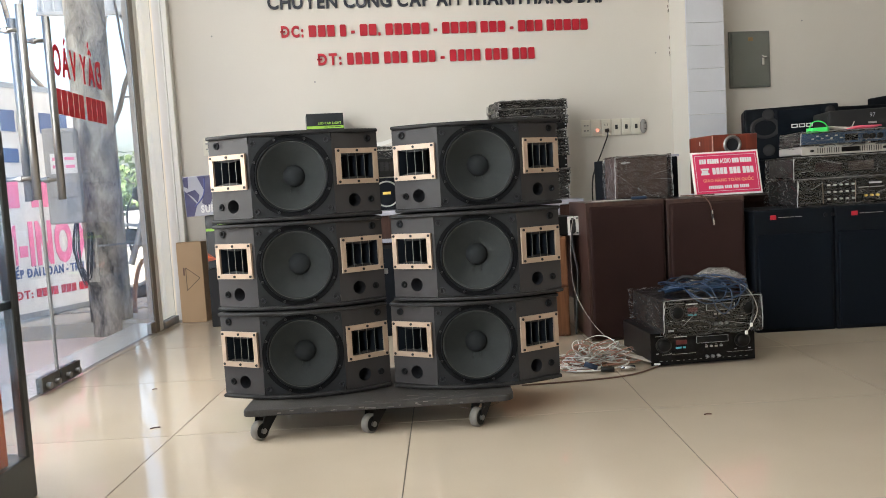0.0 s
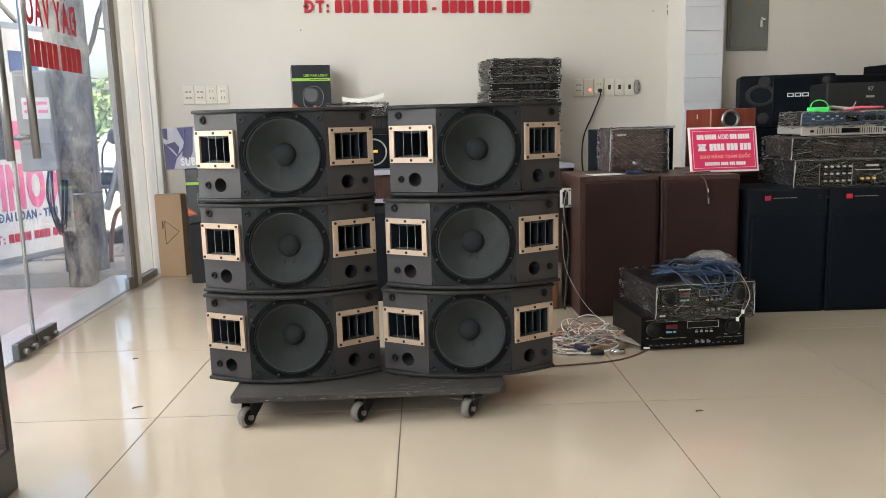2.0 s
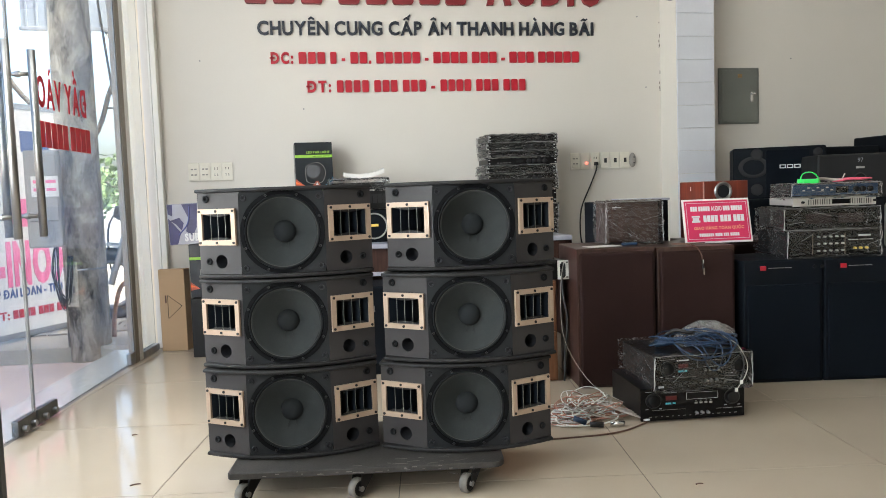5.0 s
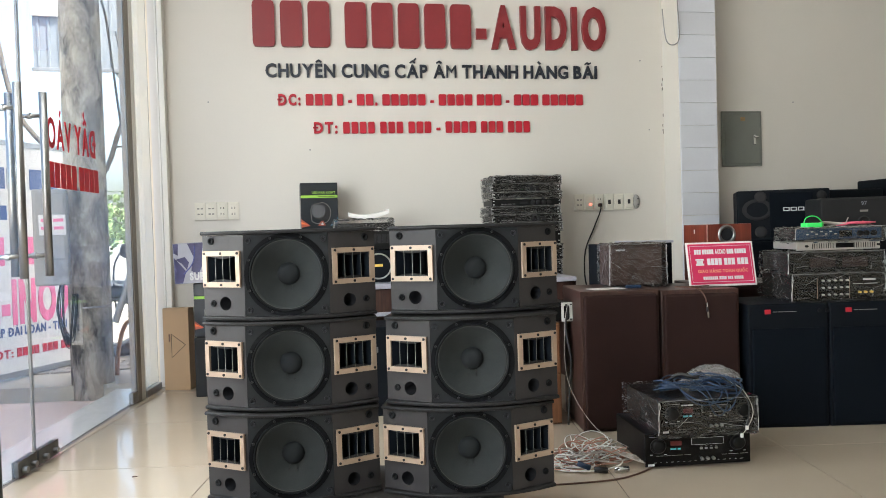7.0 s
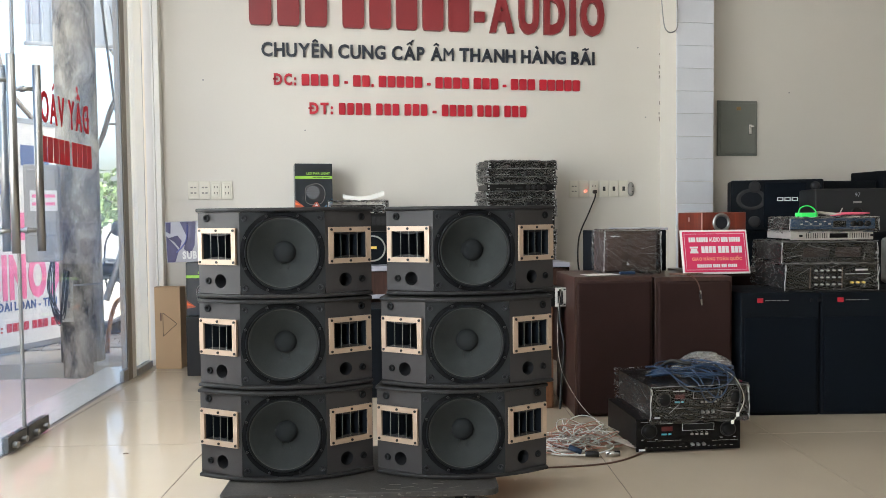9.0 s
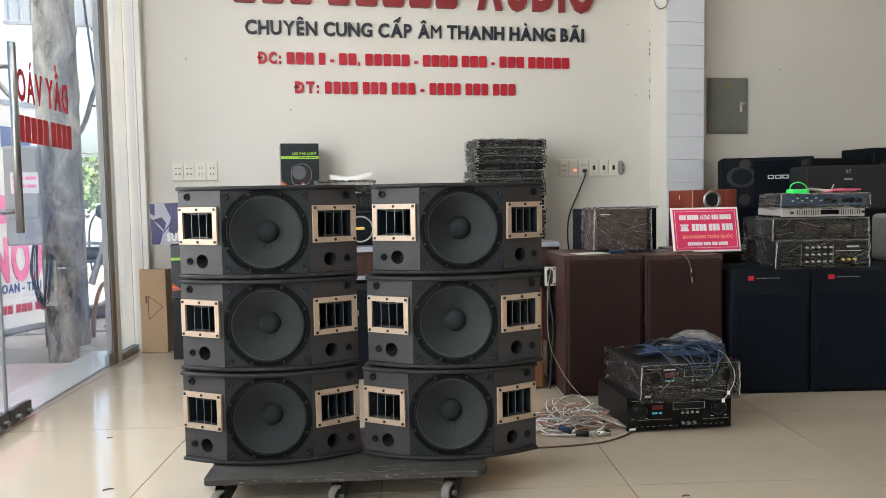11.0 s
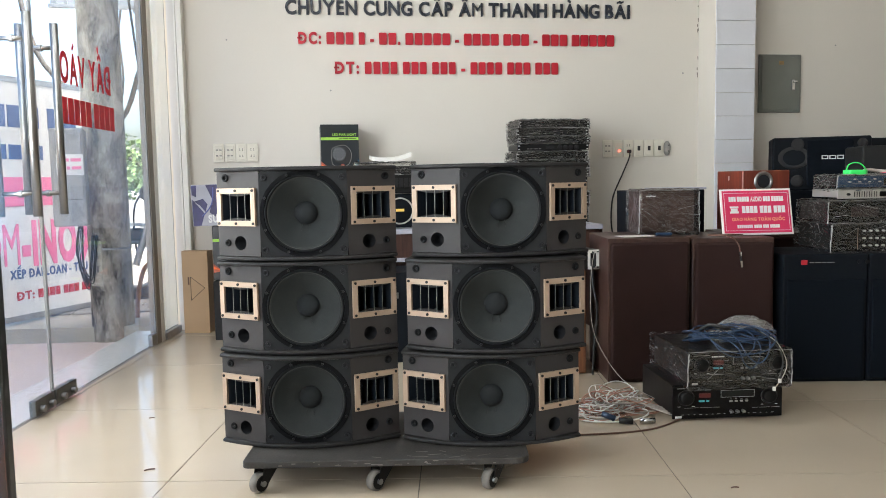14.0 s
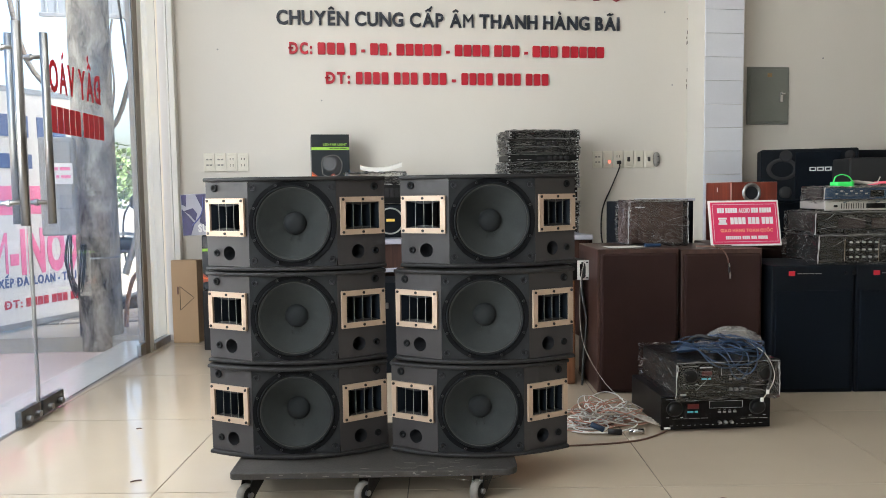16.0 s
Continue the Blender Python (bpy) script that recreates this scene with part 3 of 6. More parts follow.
for k in range(14):
    for j in range(8):
        x, y = -3.6 + 0.145 * k + 0.07 * (j % 2), 6.42 + 0.145 * j
        part("paver", cube((x, y, 0.004), (0.134, 0.134, 0.02), 0.005, pose(0, 0, 0, 0, 0, 4), segments=1), BRICK, apron)

pole = thing("utility_pole", pose(-1.800, 5.88, -0.1), "round weathered concrete utility pole on the pavement", "pole")
part("shaft", rod((0, 0, -0.2), (0, 0, 8), 0.138, 0.11, 40), POLE, pole, "", True)
part("collar_ring", rod((0, 0, 0.62), (0, 0, 0.632), 0.139, n=40), STEEL_DARK, pole)
part("notice", cube((-0.0560, -0.1240, 0.53), (0.085, 0.008, 0.30), 0.001, pose(0, 0, 0, 0, 0, -24)), FLAKED, pole, "pale painted notice patch")
for zz in (0.585, 0.495):
    for dx in (-0.022, 0.010):
        part("paint_bar", cube((-0.056 + dx * 0.91, -0.1292 - dx * 0.41, zz), (0.016, 0.004, 0.045), 0, pose(0, 0, 0, 0, 0, -24)), METER, pole, "faded painted mark")
meter = thing("meter_box", pose(-1.955, 5.64, -0.05, 0, 0, 10), "grey electricity meter box strapped to the pole", "meter box")
part("case", cube((0, 0, 1.05), (0.20, 0.16, 0.62), 0.012), METER, meter)
part("lid", cube((0, -0.085, 1.12), (0.17, 0.012, 0.42), 0.005), METER, meter, "hinged grey lid")
part("paper_notice", cube((0.015, -0.0935, 1.13), (0.155, 0.003, 0.13), 0), BANNER, meter, "pale paper notice")
bars(meter, -0.05, 0.08, 1.15, 1.17, -0.0955, BANNER_PINK, (3, 3))
bars(meter, -0.05, 0.08, 1.10, 1.12, -0.0955, BANNER_PINK, (2, 1, 3))
cables = thing("pole_cables", pose(-1.915, 5.70, 0), "bundle of slack black service cables on the pole", "cable")
rng = random.Random(4)
for k in range(9):
    a, b, low = rng.uniform(-0.05, 0.0), rng.uniform(0.035, 0.075), rng.uniform(0.24, 0.36)
    part("cable", tube([(rng.uniform(-0.02, 0.03), 0.05, 0.86), (a * 0.5, 0.02, 0.70), (a, 0.0, 0.52), (a * 0.4 + 0.01, -0.02, low + 0.07), (b * 0.7, -0.015, low), (b, -0.01, low + 0.10), (b + 0.01, 0.03, 0.62)], 0.0038), CABLE_BLACK, cables, "", True)
drop = thing("hanging_cable", pose(-1.60, 5.88, 0), "thin black cables looping down beside the pole", "cable")
part("cable", tube([(-0.075, 0, 2.68), (-0.03, 0, 2.5), (0.00, 0, 2.2), (0.05, 0.0, 1.7), (0.11, 0.02, 1.3), (0.14, 0.0, 1.0), (0.08, 0, 0.75)], 0.008), CABLE_BLACK, drop, "", True)
part("cable", tube([(0.03, 0, 2.4), (0.10, 0, 1.9), (0.19, 0.0, 1.45), (0.23, 0.02, 1.2)], 0.004), CABLE_BLACK, drop, "", True)
stick = thing("wooden_stick", pose(-1.70, 6.12, 0), "bare brown wooden stick leaning outdoors", "stick")
part("shaft", tube([(0.0, 0, 0.0), (0.005, 0.02, 0.14), (0.03, 0.04, 0.28), (0.06, 0.05, 0.36), (0.11, 0.06, 0.40)], 0.016, 8), OAK, stick, "", True)

board = thing("banner_board", pose(-2.30, 6.35, 0.0, 0, 0, 62), "large pale printed banner with pink and blue lettering", "banner")
part("sheet", cube((-1.0, 0.02, 0.86), (2.9, 0.04, 1.62), 0.004), BANNER, board)
part("frame", slab_with_hole(-2.48, 0.48, 0.02, 1.70, -2.44, 0.44, 0.06, 1.66, -0.004, 0.045), STEEL_DARK, board)
lettering(board, "NHÔM-INOX", -0.95, 0.40, 0.41, 0.30, 0.004, BANNER_PINK, 0, offset=0.05)
lettering(board, "XẾP ĐÀI LOAN - TRỤ - T", -0.40, 0.40, 0.315, 0.062, 0.004, BANNER_BLUE, 0, offset=0.03)
lettering(board, "ĐT: 0000 000 00", -0.36, 0.32, 0.165, 0.058, 0.004, RED, 0, bars=range(4, 20), offset=0.03)
lettering(board, "HHHH HH", -0.62, 0.25, 1.36, 0.15, 0.004, BANNER_BLUE, 0, bars="all", offset=0.02)
lettering(board, "HHH HH", -0.50, 0.30, 1.14, 0.10, 0.004, BANNER_BLUE, 0, bars="all", offset=0.02)
lettering(board, "HH HH", -0.60, 0.20, 0.82, 0.20, 0.004, BANNER_PINK, 0, bars="all", offset=0.02)


def motorbike(m):
    """A parked scooter seen from its front wheel."""
    b = thing("motorbike", m, "dark parked motorbike beyond the pole", "motorbike")
    w = part("front_wheel", lathe([(0.20, -0.04), (0.27, -0.045), (0.30, 0), (0.27, 0.045), (0.20, 0.04), (0.20, -0.04)], pose(0, 0, 0.30, 90, 0, 0)), RUBBER, b, "", True)
    part("rim", lathe([(0.17, -0.03), (0.205, -0.03), (0.205, 0.03), (0.17, 0.03), (0.17, -0.03)], pose(0, 0, 0.30, 90, 0, 0)), STEEL_DARK, b, "", True)
    part("mudguard", lathe([(0.31, -0.06), (0.335, 0), (0.31, 0.06)], pose(0, 0, 0.31, 90, 0, 0), 24), CABFRAME, b, "", True)
    part("fork", rod((0, 0.06, 0.3), (0.18, 0.06, 0.85), 0.025), STEEL_DARK, b)
    part("fork", rod((0, -0.06, 0.3), (0.18, -0.06, 0.85), 0.025), STEEL_DARK, b)
    part("fairing", cube((0.30, 0, 0.62), (0.16, 0.34, 0.55), 0.06, pose(0, 0, 0, 0, 18, 0)), BOXDARK, b)
    part("headlight", lathe([(0, -0.02), (0.05, -0.01), (0.065, 0.03), (0.045, 0.07), (0, 0.08)], pose(0.13, -0.02, 0.88, 0, -80, 0)), BLACKMETAL, b, "round dark headlight", True)
    for k in range(18):
        a = 2 * math.pi * k / 18
        part("spoke", rod((0.02 * math.cos(a + 0.5), 0.0, 0.30 + 0.02 * math.sin(a + 0.5)), (0.18 * math.cos(a), 0.0, 0.30 + 0.18 * math.sin(a)), 0.003, n=5), CHROME, w)
    part("brake_hose", tube([(0.16, 0.05, 0.98), (0.02, 0.07, 0.80), (0.0, 0.07, 0.55), (0.02, 0.07, 0.34)], 0.008), CABLE_BLACK, b, "", True)
    part("mirror", lathe([(0, 0.0), (0.05, 0.004), (0.055, 0.015), (0.03, 0.03), (0, 0.034)], pose(0.12, 0.20, 1.18, 0, 80, 0)), BLACKMETAL, b, "", True)
    part("mirror_stem", rod((0.2, 0.20, 1.02), (0.13, 0.20, 1.16), 0.007), BLACKMETAL, b)
    part("handlebar", rod((0.2, -0.34, 1.02), (0.2, 0.34, 1.02), 0.018), BLACKMETAL, b)
    part("seat", cube((0.85, 0, 0.75), (0.7, 0.26, 0.14), 0.05), RUBBER, b)
    part("body", cube((0.80, 0, 0.50), (0.75, 0.24, 0.36), 0.08), BOXDARK, b)
    part("rear_wheel", lathe([(0.20, -0.05), (0.27, -0.055), (0.30, 0), (0.27, 0.055), (0.20, 0.05), (0.20, -0.05)], pose(1.2, 0, 0.30, 90, 0, 0)), RUBBER, b, "", True)
    return b


motorbike(pose(-1.90, 7.0, 0.0, 0, 0, 14))

# neighbour's sheet metal canopy over the pavement
canopy = thing("canopy", pose(-2.05, 6.95, 2.34, 0, 0, 3), "grey sheet metal canopy over the neighbouring shop front", "canopy")
part("fascia", cube((0.02, 0.0, 0.40), (0.78, 0.03, 0.80), 0.004), CANOPY, canopy, "ribbed grey metal fascia")
part("roof_sheet", cube((0.02, 1.2, 0.78), (0.78, 2.4, 0.03), 0.004), CANOPY, canopy)
part("trim", cube((0.02, -0.02, 0.012), (0.80, 0.03, 0.03), 0.003), STEEL_DARK, canopy)
for k in range(10):
    part("rib", cube((-0.33 + 0.078 * k, -0.019, 0.41), (0.018, 0.012, 0.76), 0.003), CANOPY, canopy)
part("sign_panel", cube((-0.13, -0.036, 0.60), (0.48, 0.02, 0.34), 0.004), BANNER, canopy, "faded pale sign panel")
for x in (-0.33, 0.36):
    part("leg", rod((x, 1.9, -2.36), (x, 1.9, 0.78), 0.022), STEEL_DARK, canopy)
part("brace", rod((0.34, 0.03, 0.0), (0.30, 1.88, -0.42), 0.018), STEEL_DARK, canopy)
part("brace", rod((0.24, 0.03, 0.0), (0.36, 0.9, -0.22), 0.014), STEEL_DARK, canopy)

# bare street tree behind the pole
street_tree = thing("bare_tree", pose(-2.85, 9.6, -0.05), "bare grey roadside tree with thin forked limbs", "tree")
part("trunk", tube([(0, 0, -0.2), (0.03, 0, 0.8), (0.0, 0.05, 1.6)], 0.11, 10), BARK, street_tree, "", True)
for k, pts in enumerate((((0, 0.05, 1.45), (0.30, 0.1, 1.85), (0.48, 0.1, 2.35), (0.75, 0.15, 2.75), (0.95, 0.2, 3.5)), ((0.0, 0.05, 1.5), (-0.25, 0, 2.0), (-0.6, 0, 2.5), (-0.8, 0.1, 3.3)),
                         ((0.42, 0.1, 2.1), (0.55, 0.1, 2.12), (0.72, 0.1, 2.3), (0.85, 0.1, 2.2)), ((0.2, 0.1, 1.75), (0.28, 0.1, 2.2), (0.26, 0.1, 2.8), (0.4, 0.1, 3.4)), ((0.55, 0.1, 2.45), (0.52, 0.1, 2.8), (0.65, 0.1, 3.3)))):
    part("limb", tube(pts, 0.028 if k < 2 else 0.012, 8), BARK, street_tree, "", True)


def tree(m, tall, wide, seed):
    """A tapered trunk with limbs and a ragged crown of small leaf clumps."""
    rng = random.Random(seed)
    t = thing("tree", m, "leafy green roadside tree in the distance", "tree", "roadside trees")
    bm = tube([(0, 0, -0.4), (0.1, 0, tall * 0.3), (0, 0.1, tall * 0.6)], 0.14, 8)
    for k in range(6):
        a = k * 1.1
        tube([(0, 0, tall * 0.4), (math.cos(a) * wide * 0.3, math.sin(a) * wide * 0.3, tall * 0.6), (math.cos(a) * wide * 0.6, math.sin(a) * wide * 0.6, tall * 0.8)], 0.05, 6, bm)
    part("trunk", bm, BARK, t, "", True)
    bm = bmesh.new()
    for k in range(4500):
        v = Vector((rng.gauss(0, 1), rng.gauss(0, 1), rng.gauss(0, 0.8)))
        v = v.normalized() * rng.uniform(0.35, 1.0) ** 0.6
        c = Vector((v.x * wide, v.y * wide, tall * 0.7 + v.z * tall * 0.34))
        c += Vector((noise.noise(c * 0.9), noise.noise(c * 0.9 + Vector((5, 0, 0))), noise.noise(c * 0.9 + Vector((0, 7, 0))))) * 0.9
        n = Vector((rng.gauss(0, 1), rng.gauss(0, 1), rng.gauss(0, 1))).normalized()
        u = n.orthogonal().normalized()
        w = n.cross(u)
        s = rng.uniform(0.05, 0.12)
        vs = [bm.verts.new(c + s * p) for p in (u, w * 0.6 + n * 0.15, -u, -w * 0.6 + n * 0.15)]
        bm.faces.new(vs)
    part("crown", bm, LEAF, t)
    return t


tree(pose(-4.6, 24, -0.3), 2.6, 2.2, 1)
tree(pose(-9.5, 26, -0.3), 3.4, 2.6, 2)
tree(pose(-14.0, 24, -0.3), 6.0, 3.2, 3)

# ---- floor: large polished tiles, laid askew to the back wall ----
ROOM = [(gx(REAR) + 0.0, REAR), (RIGHT, REAR), (RIGHT, BACK), (gx(BACK) + 0.0, BACK)]


def clip(poly, room):
    for (ax, ay), (bx, by) in zip(room, room[1:] + room[:1]):
        inside = [((bx - ax) * (y - ay) - (by - ay) * (x - ax)) for x, y in poly]
        out = []
        for k in range(len(poly)):
            p, q, sp, sq = poly[k], poly[(k + 1) % len(poly)], inside[k], inside[(k + 1) % len(poly)]
            if sp >= 0:
                out.append(p)
            if sp * sq < 0:
                u = sp / (sp - sq)
                out.append((p[0] + u * (q[0] - p[0]), p[1] + u * (q[1] - p[1])))
        poly = out
        if len(poly) < 3:
            return []
    return poly


floor = structure("floor", prism([(gx(REAR) - 0.03, REAR - 0.1), (RIGHT + 0.1, REAR - 0.1), (RIGHT + 0.1, BACK + 0.1), (gx(BACK) - 0.03, BACK + 0.1)], -0.35, -0.0025), GROUT, "floor of large polished beige porcelain tiles")
TILE_TURN = radians(-9.2)
UX, UY = Vector((math.cos(TILE_TURN), math.sin(TILE_TURN))), Vector((-math.sin(TILE_TURN), math.cos(TILE_TURN)))
for i in range(-8, 11):
    for j in range(-10, 8):
        gap = 0.0017
        base = Vector((-0.060, 2.708)) + UX * 0.8 * i + UY * 0.8 * j
        corners = [base + UX * u + UY * v for u, v in ((gap, gap), (0.8 - gap, gap), (0.8 - gap, 0.8 - gap), (gap, 0.8 - gap))]
        poly = clip([(c.x, c.y) for c in corners], ROOM)
        if poly:
            part("floor_tile", prism(poly, -0.002, 0.0), TILE, floor)
# ---- the speaker boxes on the trolley ----
BW, BH, BD = 0.566, 0.2925, 0.30       # width, height, depth of a box
CW, SET = 0.136, 0.0825                 # half width of the centre panel; how far the outer edges lie back


def arc_front(grow):
    """Plan of the rounded cap, with a lip of that size."""
    pts = []
    for k in range(17):
        u = -1 + 2 * k / 16
        pts.append((u * (BW / 2 + grow), (SET + 0.004) * abs(u) ** 2.1 - 0.016 - grow))
    return pts + [(BW / 2 - 0.03, BD), (-BW / 2 + 0.03, BD)]


def horn(parent, side):
    """Cream metal frame with screws before a dark horn with three upright vanes, on the slanted side panel."""
    a = math.atan2(SET, BW / 2 - CW)
    wide = math.hypot(SET, BW / 2 - CW)
    m = Matrix.Translation((side * CW, 0, 0)) @ pose(0, 0, 0, 0, 0, side * math.degrees(a))
    if side < 0:
        m = m @ Matrix.Translation((-wide, 0, 0))
    x0, x1, z0, z1 = 0.010, wide - 0.006, BH - 0.1837, BH - 0.0653
    if side < 0:
        x0, x1 = 0.006, wide - 0.010
    fr = 0.0165
    bm = slab_with_hole(x0, x1, z0, z1, x0 + fr, x1 - fr, z0 + fr, z1 - fr, -0.010, -0.002)
    bmesh.ops.transform(bm, matrix=m, verts=bm.verts)
    frame_ob = part("horn_frame", bm, GOLD, parent, "cream gold horn frame")
    for sx in (x0 + 0.008, (x0 + x1) / 2, x1 - 0.008):
        for sz in (z0 + 0.008, z1 - 0.008):
            bm = rod((sx, -0.0125, sz), (sx, -0.008, sz), 0.0045, n=10)
            bmesh.ops.transform(bm, matrix=m, verts=bm.verts)
            part("screw", bm, SCREW, frame_ob)
    # the panel itself, open for the horn and the port
    out_edge = wide
    px = wide * 0.53 if side < 0 else wide * 0.42
    bm = bmesh.new()

    def sheet(a, b, c, d):
        bm.faces.new([bm.verts.new(p) for p in ((a, 0, c), (b, 0, c), (b, 0, d), (a, 0, d))])

    t = 0.014
    sheet(0, out_edge, z1 - 0.01, BH - t)
    sheet(0, x0 + 0.01, z0 + 0.01, z1 - 0.01)
    sheet(x1 - 0.01, out_edge, z0 + 0.01, z1 - 0.01)
    pz, pr, n = 0.055, 0.0225, 24
    zlo, zhi = t, z0 + 0.01
    rim, border = [], []
    for k in range(n):
        c, d = math.cos(2 * math.pi * k / n), math.sin(2 * math.pi * k / n)
        rim.append(bm.verts.new((px + pr * c, 0, pz + pr * d)))
        f = min((out_edge - px if c > 0 else px) / max(abs(c), 1e-6), (zhi - pz if d > 0 else pz - zlo) / max(abs(d), 1e-6))
        border.append(bm.verts.new((px + c * f, 0, pz + d * f)))
    for k in range(n):
        bm.faces.new((rim[k], rim[(k + 1) % n], border[(k + 1) % n], border[k]))
    for cx2, cz2 in ((0, zlo), (out_edge, zlo), (0, zhi), (out_edge, zhi)):
        corner = bm.verts.new((cx2, 0, cz2))
        near = sorted(border, key=lambda v: (v.co - corner.co).length)
        on_x = [v for v in near if abs(v.co.x - cx2) < 1e-5][:1]
        on_z = [v for v in near if abs(v.co.z - cz2) < 1e-5][:1]
        if on_x and on_z and on_x[0] is not on_z[0]:
            bm.faces.new((corner, on_x[0], on_z[0]))
    bmesh.ops.transform(bm, matrix=m, verts=bm.verts)
    part("side_panel", bm, BOXPAINT, parent, "matt grey slanted panel")
    # flared throat behind the frame
    hx0, hx1, hz0, hz1 = x0 + fr, x1 - fr, z0 + fr, z1 - fr
    bm = bmesh.new()
    front = [bm.verts.new(p) for p in ((hx0, -0.002, hz0), (hx1, -0.002, hz0), (hx1, -0.002, hz1), (hx0, -0.002, hz1))]
    cx, cz = (hx0 + hx1) / 2, (hz0 + hz1) / 2
    back = [bm.verts.new((cx + (v.co.x - cx) * 0.55, 0.055, cz + (v.co.z - cz) * 0.8)) for v in front]
    for k in range(4):
        bm.faces.new((front[k], front[(k + 1) % 4], back[(k + 1) % 4], back[k]))
    bm.faces.new(back)
    bmesh.ops.transform(bm, matrix=m, verts=bm.verts)
    part("horn_throat", bm, VANE, parent)
    for zz, up in ((hz0, 1), (hz1, -1)):
        lip = bmesh.new()
        arc = [(hx0 + (hx1 - hx0) * k / 8, zz + up * 0.009 * (1 - (k / 4 - 1) ** 2)) for k in range(9)]
        near = [lip.verts.new((x, -0.001, z)) for x, z in arc]
        far = [lip.verts.new((x, -0.001, zz)) for x, z in arc]
        for k in range(8):
            lip.faces.new((near[k], near[k + 1], far[k + 1], far[k]))
        bmesh.ops.transform(lip, matrix=m, verts=lip.verts)
        part("horn_lip", lip, BOXDARK, parent)
    for k in range(3):
        vx = hx0 + (hx1 - hx0) * (k + 1) / 4
        bm = prism([(vx - 0.0014, 0.0), (vx + 0.0014, 0.0), (cx + (vx - cx) * 0.6 + 0.004, 0.05), (cx + (vx - cx) * 0.6 - 0.004, 0.05)], hz0 - 0.002, hz1 + 0.002)
        bmesh.ops.transform(bm, matrix=m, verts=bm.verts)
        vane = part("vane", bm, VANE, parent)
        bm = cube((vx, -0.0006, (hz0 + hz1) / 2), (0.0013, 0.0012, hz1 - hz0 + 0.004))
        bmesh.ops.transform(bm, matrix=m, verts=bm.verts)
        part("vane_edge", bm, PANEL, vane)
    # port, plug and screw of the same panel
    out = 1 if side > 0 else -1
    px = wide * 0.53 if side < 0 else wide * 0.42
    qx = wide * 0.24 if side < 0 else wide * 0.78
    for x, zz, r, mt, nm in ((px, 0.055, 0.0225, HOLE, "port"), (qx, 0.055, 0.0115, RUBBER, "plug"), (wide * (0.22 if side < 0 else 0.78), BH - 0.033, 0.0125, RUBBER, "plug")):
        prof = [(0, 0.05), (r * 0.9, 0.05), (r * 0.98, 0.004), (r * 1.0, 0.0)] if nm == "port" else [(0, 0.001), (r * 0.45, 0.001), (r * 0.5, -0.004), (r * 0.9, -0.005), (r, -0.0005)]
        bm = lathe(prof, m @ Matrix.Translation((x, -0.001, zz)) @ pose(0, 0, 0, -90, 0, 0), 24)
        part(nm, bm, mt, parent, "", True)


